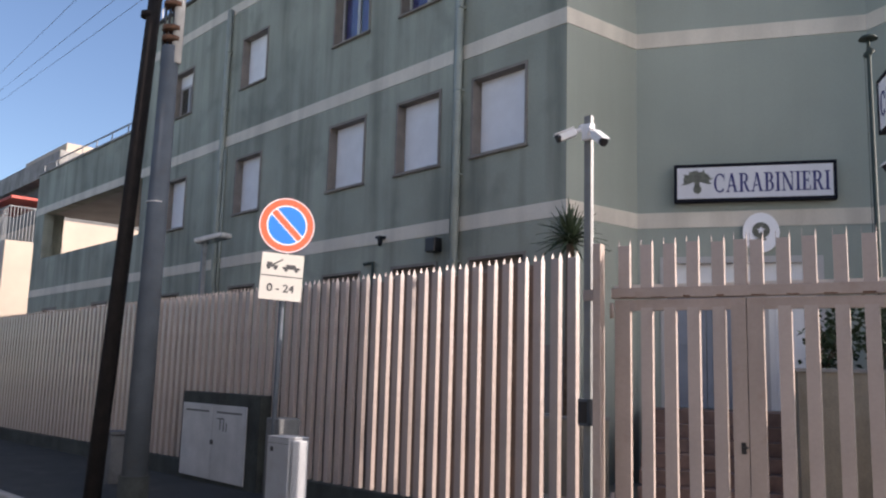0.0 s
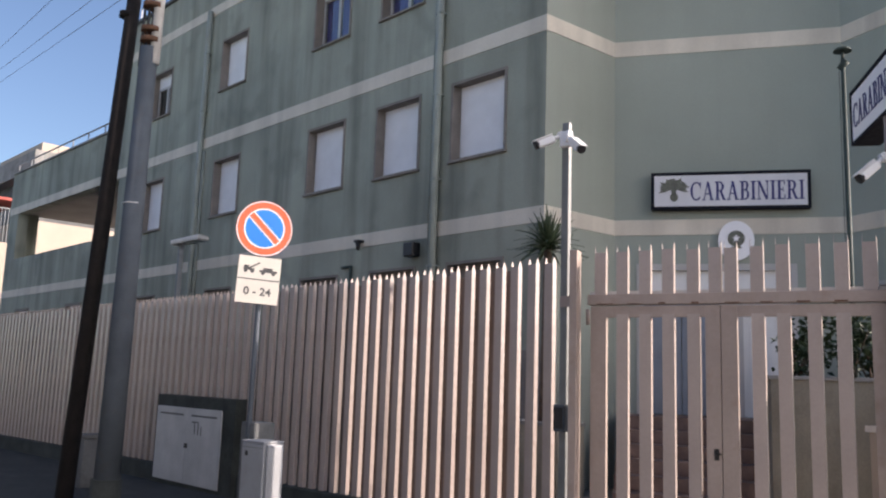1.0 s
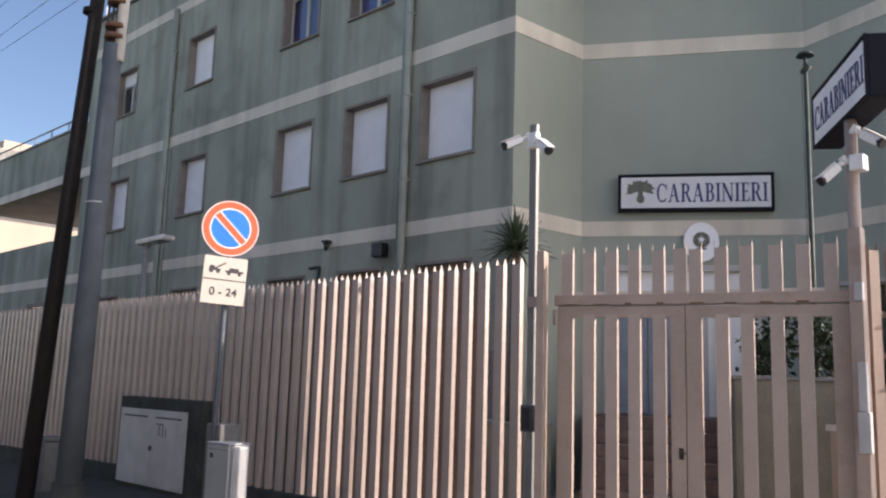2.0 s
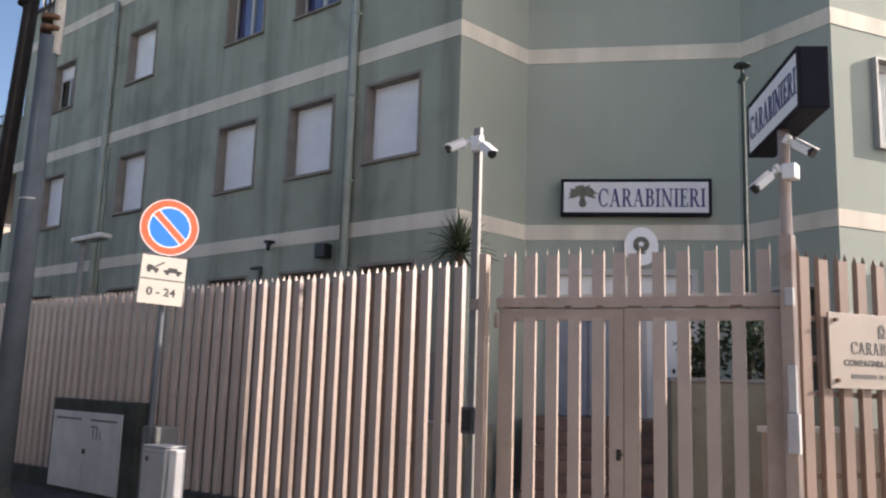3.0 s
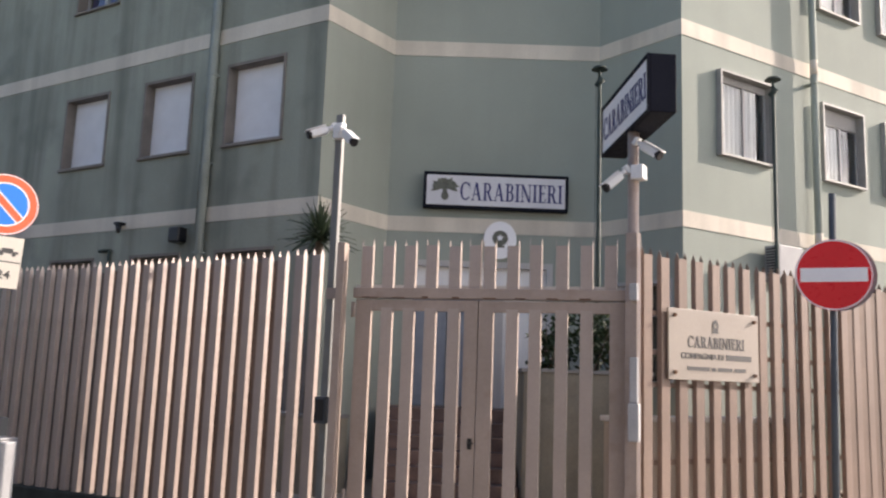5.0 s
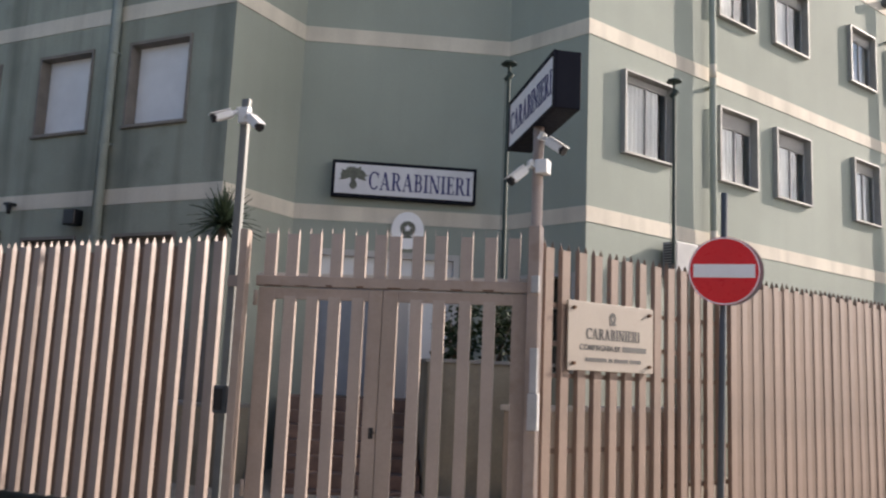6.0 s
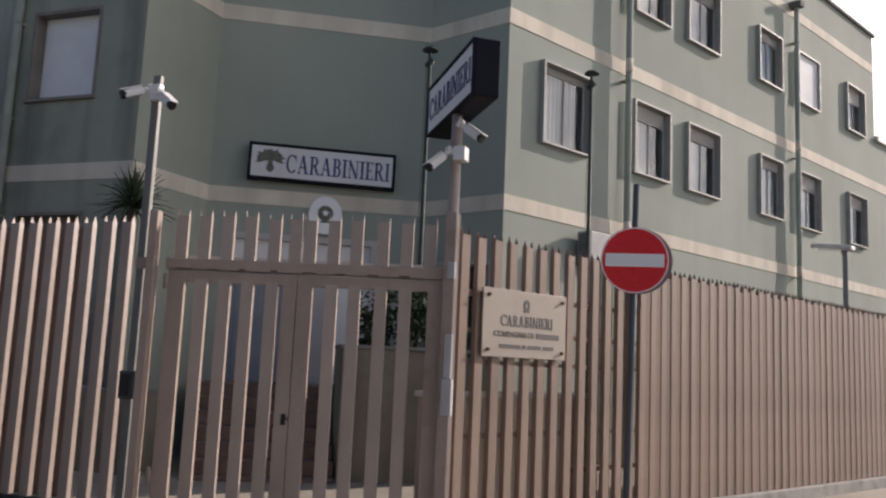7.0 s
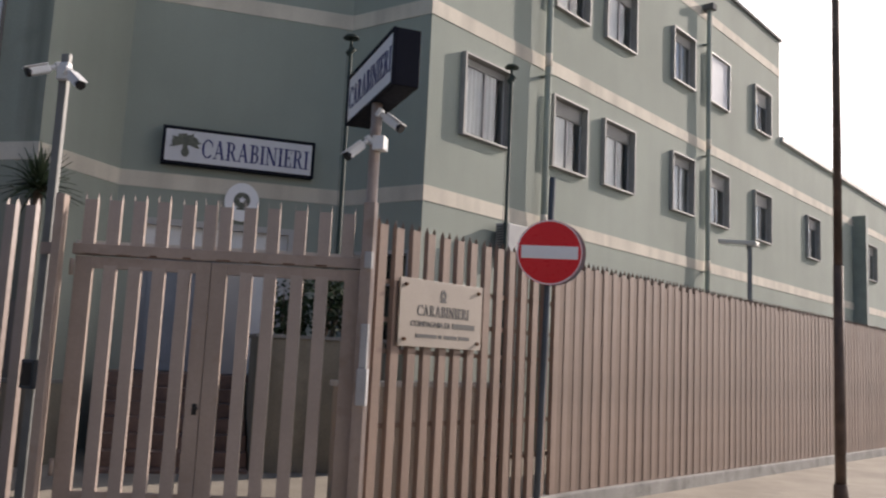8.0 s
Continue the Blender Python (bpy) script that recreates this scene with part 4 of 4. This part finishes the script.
# sign mast at the other side of the gate
PX, PY = -2.68, 8.24
smast = thing("sign_mast", "pale steel mast carrying a box sign", "pole", at=Matrix.Translation((PX, PY, -0.2)))
bm = bmesh.new()
tube(bm, (PX, PY, -0.25), (PX, PY, 4.35), 0.062, 0.055, 16)
part("pole", bm, GATEP, smast)
part("sleeve", boxes([(PX - 0.062, PX + 0.062, PY - 0.062, PY + 0.062, -0.25, 3.24)], None, 0.01), GATEP, smast, "square steel sleeve")
part("junction_box", boxes([(PX - 0.0, PX + 0.13, PY - 0.10, PY + 0.05, 3.77, 3.92)], None, 0.012), WHITE, smast, "white junction box")
part("cable_box", boxes([(PX - 0.01, PX + 0.10, PY - 0.13, PY - 0.064, 1.20, 1.56), (PX + 0.0, PX + 0.08, PY - 0.11, PY - 0.064, 1.562, 2.0)], None, 0.01), CABDOOR, smast, "white cable box")
part("cable_cover", boxes([(PX + 0.0, PX + 0.08, PY - 0.12, PY - 0.064, 2.55, 2.72)], None, 0.01), CABDOOR, smast)
bullet_camera((PX - 0.05, PY - 0.06, 3.88), 222, 42)
bullet_camera((PX + 0.05, PY - 0.03, 4.17), -10, 36)

# box sign on the mast
FAR_E, NEAR_E = Vector((-3.315, 9.033)), Vector((-2.325, 7.63))
bx_m = basis(*FAR_E, *(NEAR_E - FAR_E), 4.567)
bl = (NEAR_E - FAR_E).length
bxs = thing("box_sign", "illuminated box sign with dark navy casing on a mast", "sign", at=Matrix.Translation((PX, PY, 4.2)))
part("casing", boxes([(0, bl, 0.012, 0.27, -0.29, 0.29)], bx_m, 0.012), NAVY, bxs)
part("face", boxes([(0.03, bl - 0.02, 0.0, 0.011, -0.25, 0.25)], bx_m), SIGNWHITE, bxs, "white sign face")
part("rim", boxes(frame_boxes(0, bl, -0.29, 0.29, 0.03, -0.012, 0.0118), bx_m), NAVY, bxs)
serif_text("CARABINIERI", bx_m @ Matrix.Translation((bl / 2, 0.0, 0.0)), bl * 0.9, 0.25, NAVYTEXT, bxs)

# name plate on the fence
pl_m = M_FR @ Matrix.Translation((1.165, -0.045, 2.172))
plate = thing("name_plate", "ivory engraved name plate bolted to the fence", "sign", at=Matrix.Translation(pl_m.translation))
part("panel", boxes([(-0.70, 0.70, 0.0, 0.022, -0.365, 0.365)], pl_m, 0.004), IVORY, plate)
serif_text("CARABINIERI", pl_m @ Matrix.Translation((0.02, 0.0, 0.03)), 0.88, 0.12, GREYTXT, plate, 0.004)
text_part("COMPAGNIA DI", pl_m @ Matrix.Translation((-0.2, -0.001, -0.115)), 0.64, 0.062, GREYTXT, plate, 0.004)
part("print_bar", boxes([(0.17, 0.57, -0.004, 0.0, -0.145, -0.085)], pl_m), GREYTXT, plate)
part("print_bar", boxes([(-0.43, -0.09, -0.004, 0.0, -0.265, -0.225), (-0.06, 0.0, -0.004, 0.0, -0.265, -0.225), (0.03, 0.26, -0.004, 0.0, -0.265, -0.225), (0.29, 0.48, -0.004, 0.0, -0.265, -0.225)], pl_m), GREYTXT, plate)
bm = bmesh.new()
disc(bm, pl_m @ Matrix.Translation((0.0, -0.001, 0.21)), 0.06, 0.004, 0.8, 1.1, n=16, r_in=0.025)
box(bm, -0.05, 0.05, -0.005, -0.001, 0.135, 0.155, m=pl_m)
part("crest", bm, GREYTXT, plate)
for x in (-0.62, 0.62):
    for z in (-0.29, 0.29):
        bm = bmesh.new()
        tube(bm, pl_m @ Vector((x, 0.05, z)), pl_m @ Vector((x, -0.03, z)), 0.024, 0.018, 10)
        part("bolt", bm, RUST, plate, "rusty bolt head")


# ---------------------------------------------------------------- street things
def facing(x, y, z, yaw):
    """Local x to the right, y away from the viewer of a front turned by yaw degrees."""
    return pose(x, y, z, 0, 0, yaw)


NP = facing(-7.835, 4.822, 3.254, 68)
nps = thing("no_parking_sign", "round blue and red no parking sign with tow plate", "road sign", at=Matrix.Translation((-7.85, 4.86, -0.2)))
bm = bmesh.new()
tube(bm, (-7.92, 4.83, -0.3), (-7.885, 4.85, 3.3), 0.028)
part("pole", bm, GREYPOLE, nps, "dull grey sign pole")
bm = bmesh.new()
disc(bm, NP, 0.30, 0.008)
part("disc", bm, ORANGERED, nps, "orange-red rim")
bm = bmesh.new()
disc(bm, NP @ Matrix.Translation((0, -0.009, 0)), 0.297, 0.001, r_in=0.288)
disc(bm, NP @ Matrix.Translation((0, -0.009, 0)), 0.218, 0.001, r_in=0.204)
part("white_line", bm, SIGNWHITE, nps)
bm = bmesh.new()
disc(bm, NP @ Matrix.Translation((0, -0.0085, 0)), 0.206, 0.001)
part("blue_field", bm, BLUE, nps)
part("slash", boxes([(-0.206, 0.206, -0.0115, -0.0098, -0.032, 0.032)], NP @ pose(0, 0, 0, 0, 45, 0)), ORANGERED, nps)
part("slash_edge", boxes([(-0.206, 0.206, -0.0112, -0.0098, -0.044, -0.0321), (-0.206, 0.206, -0.0112, -0.0098, 0.0321, 0.044)], NP @ pose(0, 0, 0, 0, 45, 0)), SIGNWHITE, nps)
PLT = NP @ Matrix.Translation((-0.03, 0, -0.56)) @ pose(0, 0, 0, 0, 2.5, 0)
part("plate", boxes([(-0.225, 0.225, -0.008, 0, -0.25, 0.25)], PLT, 0.003), SIGNCREAM, nps, "white supplementary plate")
part("divider", boxes([(-0.22, 0.22, -0.0095, -0.0082, 0.0, 0.012)], PLT), GREYTXT, nps)
text_part("0 - 24", PLT @ Matrix.Translation((0, -0.0082, -0.12)), 0.29, 0.085, GREYTXT, nps, 0.002, 0.02)
bm = boxes([(-0.17, -0.05, -0.0095, -0.0082, 0.098, 0.122), (-0.165, -0.11, -0.0095, -0.0082, 0.122, 0.15), (0.0, 0.19, -0.0095, -0.0082, 0.088, 0.112), (0.04, 0.14, -0.0095, -0.0082, 0.112, 0.138)], PLT)
box(bm, 0.0, 0.13, -0.0095, -0.0082, -0.008, 0.008, m=PLT @ Matrix.Translation((-0.11, 0, 0.12)) @ pose(0, 0, 0, 0, -32, 0))
for x, z in ((-0.145, 0.09), (-0.075, 0.09), (0.04, 0.08), (0.15, 0.08)):
    disc(bm, PLT @ Matrix.Translation((x, -0.0082, z)), 0.02, 0.0012, n=12)
part("tow_truck_mark", bm, GREYTXT, nps, "dark tow pictogram shapes")

NE = facing(-0.825, 7.95, 2.718, 9)
nes = thing("no_entry_sign", "round red no entry sign with a white bar", "road sign", at=Matrix.Translation((-0.83, 8.02, -0.2)))
bm = bmesh.new()
tube(bm, (-0.895, 8.02, -0.3), (-0.825, 8.03, 3.44), 0.03)
part("pole", bm, GREYPOLE, nes, "grey sign pole")
bm = bmesh.new()
disc(bm, NE, 0.305, 0.008)
part("disc", bm, RED, nes)
bm = bmesh.new()
disc(bm, NE @ Matrix.Translation((0, -0.0085, 0)), 0.302, 0.001, r_in=0.291)
part("white_line", bm, SIGNWHITE, nes)
part("white_bar", boxes([(-0.262, 0.262, -0.0105, -0.0082, -0.06, 0.06)], NE, 0.001), SIGNWHITE, nes)
bm = bmesh.new()
disc(bm, NE @ Matrix.Translation((0.035, 0.06, 0.0)), 0.305, 0.006)
part("rear_disc", bm, GALV, nes, "back of the sign facing the other street")

# utility poles
pole_w = thing("wooden_pole", "dark tarred wooden utility pole on the pavement", "utility pole", at=Matrix.Translation((-12.15, 4.62, -0.3)))
bm = bmesh.new()
tube(bm, (-12.15, 4.60, -0.4), (-11.97, 4.97, 9.5), 0.12, 0.095, 16)
part("shaft", bm, WOODPOLE, pole_w)
bm = bmesh.new()
tube(bm, (-12.065, 4.83, 6.9), (-12.06, 4.835, 6.98), 0.125, 0.125, 16)
part("clamp", bm, WOODPOLE, pole_w)
pole_g = thing("street_light_pole", "blue-grey tapered steel lighting pole with clamps", "utility pole", at=Matrix.Translation((-11.6, 4.96, -0.3)))
bm = bmesh.new()
tube(bm, (-11.6, 4.95, -0.4), (-11.57, 4.99, 6.35), 0.175, 0.125, 20)
part("shaft", bm, GREYPOLE, pole_g)
bm = bmesh.new()
tube(bm, (-11.6, 4.95, -0.4), (-11.6, 4.95, 0.25), 0.21, 0.20, 20)
part("footing", bm, GREENBLACK, pole_g)
bm = bmesh.new()
tube(bm, (-11.50, 5.05, 6.1), (-11.48, 5.07, 9.5), 0.075, 0.07, 14)
part("upper_tube", bm, PALE, pole_g, "pale upper tube")
for dz in (6.42, 6.58, 6.95):
    bm = bmesh.new()
    tube(bm, (-11.55, 4.98, dz), (-11.55, 4.98, dz + 0.07), 0.14, 0.14, 14)
    part("clamp", bm, RUST, pole_g)
for k in range(4):
    bm = bmesh.new()
    tube(bm, (-11.62 + 0.045 * k, 4.88 + 0.05 * k, 6.05), (-11.6 + 0.04 * k, 4.9 + 0.045 * k, 7.4), 0.018, 0.018, 8)
    part("cable_end", bm, CABLE, pole_g)
bm = bmesh.new()
tube(bm, (-11.59, 4.97, 4.02), (-11.59, 4.97, 4.035), 0.152, 0.152, 20)
part("strap", bm, PALE, pole_g)
tb = thing("terminal_box", "small weathered grey terminal box by the fence", "utility box", at=Matrix.Translation((-14.8, 5.9, -0.3)))
part("body", boxes([(-14.95, -14.65, 5.8, 6.1, -0.4, 0.55)], None, 0.02), DARKCONC, tb)
part("cap", boxes([(-14.98, -14.62, 5.77, 6.13, 0.552, 0.62)], None, 0.015), DARKCONC, tb)

pole_r = thing("rusty_pole", "tall rusty brown steel pole on the sunlit pavement", "utility pole", at=Matrix.Translation((3.02, 15.09, -0.2)))
bm = bmesh.new()
tube(bm, (3.02, 15.09, -0.4), (3.02, 15.09, 3.5), 0.085, 0.08, 16)
tube(bm, (3.02, 15.09, 3.5), (3.03, 15.09, 10.5), 0.072, 0.055, 16)
part("shaft", bm, RUSTPOLE, pole_r)
bm = bmesh.new()
tube(bm, (3.02, 15.09, -0.3), (3.02, 15.09, 0.02), 0.12, 0.11, 16)
part("collar", bm, RUSTPOLE, pole_r)


def flagpole(x, y, z1):
    f = thing("flagpole", "slender dark green flagpole with a flat cap", "flagpole", group="flagpoles", at=Matrix.Translation((x, y, -0.06)))
    bm = bmesh.new()
    tube(bm, (x, y, -0.1), (x, y, z1), 0.04, 0.028)
    part("pole", bm, FLAGPOLE, f)
    bm = bmesh.new()
    tube(bm, (x, y, z1 + 0.12), (x, y, z1 + 0.16), 0.12, 0.09, 14)
    tube(bm, (x, y, z1), (x, y, z1 + 0.12), 0.022, 0.022, 8)
    part("cap", bm, FLAGPOLE, f)
    bm = bmesh.new()
    tube(bm, (x - 0.05, y, z1 - 0.12), (x + 0.05, y, z1 - 0.02), 0.04, 0.05, 10)
    part("pulley", bm, FLAGPOLE, f)
    bm = bmesh.new()
    tube(bm, (x - 0.055, y - 0.02, 0.9), (x - 0.045, y - 0.02, z1 - 0.05), 0.004, 0.004, 5)
    part("halyard", bm, CABLE, f)
    return f


flagpole(-4.21, 11.28, 6.12)
flagpole(-2.15, 13.05, 6.22)


def yard_light(x, y, z1, yaw):
    """Flat floodlight head on a short square post."""
    f = thing("yard_light", "flat floodlight head on a slim post behind the fence", "lamp", group="yard lights", at=Matrix.Translation((x, y, -0.06)))
    part("post", boxes([(x - 0.05, x + 0.05, y - 0.05, y + 0.05, -0.1 - drop(x, y), z1 - 0.06)], None, 0.006), GALV, f)
    m = Matrix.Translation((x, y, z1)) @ pose(0, 0, 0, 0, -6, yaw)
    part("head", boxes([(-0.18, 0.70, -0.17, 0.17, -0.05, 0.06)], m, 0.03), PALE, f)
    part("lens", boxes([(0.02, 0.58, -0.14, 0.14, -0.062, -0.051)], m), GLASS, f)
    part("neck", boxes([(-0.06, 0.06, -0.06, 0.06, -0.14, -0.051)], m, 0.01), GALV, f)
    return f


yard_light(-17.75, 8.8, 4.58, 15)
yard_light(2.24, 21.05, 4.70, 160)

# concrete meter niche in the fence
niche = thing("meter_cabinet", "pale metal double doors in a dark concrete housing", "utility cabinet", at=M_FL @ Matrix.Translation((-13.7, 0, -0.3)))
part("housing", boxes([(-15.05, -12.3, -0.16, 0.3, -0.6, 1.30)], M_FL, 0.015), GREENBLACK, niche, "dark concrete housing")
for a, b in ((-14.98, -13.83), (-13.82, -12.68)):
    d = part("door", boxes([(a, b, -0.185, -0.161, -0.17, 1.10)], M_FL, 0.006), CABDOOR, niche, "pale metal cabinet door")
    part("vent_slot", boxes([(a + 0.14, b - 0.14, -0.188, -0.186, 0.96, 0.99)], M_FL), GREYTXT, d)
part("lock", boxes([(-13.86, -13.76, -0.2, -0.186, 0.42, 0.5)], M_FL, 0.005), BLACK, niche)
part("scribble", boxes([(-13.66, -13.42, -0.188, -0.186, 0.86, 0.88), (-13.56, -13.53, -0.188, -0.186, 0.68, 0.86), (-13.44, -13.41, -0.188, -0.186, 0.66, 0.86), (-13.34, -13.31, -0.188, -0.186, 0.66, 0.80)], M_FL), GREYTXT, niche, "grey scrawled marks")

cab_m = facing(-8.36, 5.164, PAVE_Z, 4)
ucab = thing("street_cabinet", "grey street utility cabinet with a sloped lid", "utility cabinet", at=cab_m)
part("body", boxes([(-0.20, 0.20, 0.0, 0.28, 0.0, 1.14)], cab_m, 0.012), CABINET, ucab)
part("lid", boxes([(-0.203, 0.203, -0.004, 0.283, 1.142, 1.165)], cab_m, 0.012), CABINET, ucab)
part("side_cover", boxes([(0.201, 0.24, 0.03, 0.25, 0.02, 1.13)], cab_m, 0.02), CABINET, ucab, "rounded side cover")
part("badge", boxes([(-0.13, -0.08, -0.006, -0.0005, 1.0, 1.05)], cab_m), BLACK, ucab)
part("door_seam", boxes([(-0.18, 0.18, -0.003, -0.0005, 0.08, 0.085), (-0.18, 0.18, -0.003, -0.0005, 1.09, 1.095)], cab_m), GREYTXT, ucab)
sb = thing("small_box", "small dark grey box on the pavement behind a cabinet", "utility box", at=Matrix.Translation((-9.1, 5.7, PAVE_Z)))
part("body", boxes([(-9.28, -8.98, 5.55, 5.85, -0.22, 1.14)], None, 0.02), DARKCONC, sb)

# overhead cables
cables = thing("overhead_cables", "thin dark overhead cables strung along the street", "cables")
CABLE_ENDS = (((-12.9, 3.99, 7.15), (-29.18, 6.98, 10.89)), ((-12.71, 4.54, 7.32), (-29.16, 7.03, 10.33)), ((-12.61, 4.82, 7.29), (-29.16, 7.06, 9.98)))
for a, b in CABLE_ENDS:
    bm = bmesh.new()
    a, b = Vector(a), Vector(b)
    far, near = b + (b - a) * 0.6, a + (a - b) * 0.6
    pts = [near.lerp(far, i / 14) for i in range(15)]
    for p, q in zip(pts, pts[1:]):
        tube(bm, p, q, 0.0045, 0.0045, 5, False)
    part("cable", bm, CABLE, cables)


# ---------------------------------------------------------------- planters and plants
def planter(name, m, x0, x1, y0, y1, h, label):
    p = thing(name, label, "planter", at=m @ Matrix.Translation(((x0 + x1) / 2, y0, 0)))
    for b6 in ((x0, x1, y0, y0 + 0.15, -0.1, h), (x0, x1, y1 - 0.15, y1, -0.1, h), (x0, x0 + 0.15, y0 + 0.15, y1 - 0.15, -0.1, h), (x1 - 0.15, x1, y0 + 0.15, y1 - 0.15, -0.1, h)):
        part("wall", boxes([b6], m), PLANTERM, p)
    part("coping", boxes([(x0 - 0.03, x1 + 0.03, y0 - 0.03, y0 + 0.18, h + 0.002, h + 0.05), (x0 - 0.03, x0 + 0.18, y0 + 0.18, y1, h + 0.002, h + 0.05), (x1 - 0.18, x1 + 0.03, y0 + 0.18, y1, h + 0.002, h + 0.05)], m, 0.006), CONCRETE, p)
    part("soil", boxes([(x0 + 0.15, x1 - 0.15, y0 + 0.15, y1 - 0.15, h - 0.3, h - 0.06)], m), RUST, p)
    return p


planter("planter", M_23, 2.08, 3.75, -2.6, -1.3, 1.86, "beige rendered raised planter beside the steps")
M_PL = basis(-8.75, 9.12, 1, 0.0)
planter("planter", M_PL, 0.3, 1.5, 0.0, 0.6, 1.15, "beige rendered raised planter behind the fence")


def yucca(x, y, z0, zt):
    y_ = thing("yucca", "yucca with a bare trunk and spiky dark leaves", "plant", at=Matrix.Translation((x, y, z0)))
    bm = bmesh.new()
    tube(bm, (x, y, z0), (x + 0.03, y, zt), 0.075, 0.06, 10)
    part("trunk", bm, TRUNK, y_)
    bm = bmesh.new()
    for k in range(120):
        az, el = random.uniform(0, math.tau), random.uniform(-0.3, 1.5)
        ln = random.uniform(0.42, 0.64)
        d = Vector((math.cos(az) * math.cos(el), math.sin(az) * math.cos(el), math.sin(el)))
        side_v = d.cross(Vector((0, 0, 1))).normalized() * 0.03
        base = Vector((x + 0.03, y, zt - 0.05 + random.uniform(-0.1, 0.06)))
        prev = None
        for i in range(5):
            u = i / 4
            c = base + d * ln * u - Vector((0, 0, 0.16 * u * u * math.cos(el)))
            wd = side_v * (1.1 - u) * (0.6 + 1.2 * min(u * 3, 1)) * 0.7
            mid_v = c + d.cross(side_v).normalized() * 0.006
            row = [bm.verts.new(c - wd), bm.verts.new(mid_v), bm.verts.new(c + wd)]
            if prev:
                bm.faces.new((prev[0], prev[1], row[1], row[0]))
                bm.faces.new((prev[1], prev[2], row[2], row[1]))
            prev = row
    part("leaves", bm, YUCCA, y_)


yucca(-7.72, 9.42, 1.0, 3.72)


def shrub(x, y, z, r, h, n):
    s = thing("shrub", "dark leafy shrub growing in the planter", "plant", group="planter shrubs", at=Matrix.Translation((x, y, z)))
    bm = bmesh.new()
    tips = []
    for k in range(7):
        a = random.uniform(0, math.tau)
        tip = Vector((x + r * 0.8 * math.cos(a) * random.random(), y + r * 0.8 * math.sin(a) * random.random(), z + h * random.uniform(0.55, 1)))
        tube(bm, (x, y, z), tip, 0.014, 0.004, 5)
        tips.append(tip)
    part("stems", bm, TRUNK, s)
    bm = bmesh.new()
    for k in range(n):
        t = random.choice(tips)
        c = Vector((x, y, z)).lerp(t, random.uniform(0.35, 1.05)) + Vector((random.gauss(0, 0.09), random.gauss(0, 0.09), random.gauss(0, 0.07)))
        q = Euler((random.uniform(-1, 1), random.uniform(-1, 1), random.uniform(0, 6.3))).to_matrix()
        ln, wd = random.uniform(0.07, 0.13), random.uniform(0.025, 0.045)
        pts = [(0, 0, 0), (ln * 0.5, wd, 0.012), (ln, 0, 0), (ln * 0.5, -wd, 0.012)]
        v0, v1, v2, v3 = [bm.verts.new(c + q @ Vector(p)) for p in pts]
        bm.faces.new((v0, v1, v2))
        bm.faces.new((v0, v2, v3))
    part("leaves", bm, LEAF, s)


for u, v, r, h in ((2.4, -2.2, 0.35, 0.75), (2.7, -1.7, 0.45, 1.0), (3.0, -2.25, 0.45, 1.05), (3.4, -1.7, 0.45, 1.1), (3.5, -2.3, 0.4, 0.95)):
    p = M_23 @ Vector((u, v, 1.78))
    shrub(p.x, p.y, p.z, r, h, 300)


# ---------------------------------------------------------------- true size of the street side
# the street side above is laid out on a plan 1.15 times too large; it is brought to true size about the corner of the two streets
CORNER = Vector((0.07, 0.06, 1.70))
STREET_SIDE = {name: 0.87 for name in (
    "ground", "pavement", "kerb", "fence", "rear_fence", "low_wall", "metal_gate", "intercom", "security_camera", "camera_mast", "sign_mast",
    "box_sign", "name_plate", "terminal_box", "rusty_pole", "meter_cabinet", "street_cabinet", "small_box")}
STREET_SIDE.update({name: 0.93 for name in ("wooden_pole", "street_light_pole", "overhead_cables")})
sized = set()
for ob in list(scene.objects):
    size = STREET_SIDE.get(ob.name.split(".")[0])
    if ob.parent is None and size:
        shrink = Matrix.Scale(size, 4)
        for o in (ob, *ob.children_recursive):
            o.matrix_parent_inverse = shrink @ o.matrix_parent_inverse @ shrink.inverted()
            o.matrix_basis = shrink @ o.matrix_basis @ shrink.inverted()
            if o.data and o.data.name not in sized:
                sized.add(o.data.name)
                o.data.transform(shrink)
        ob.matrix_basis = Matrix.Translation(CORNER * (1 - size)) @ ob.matrix_basis
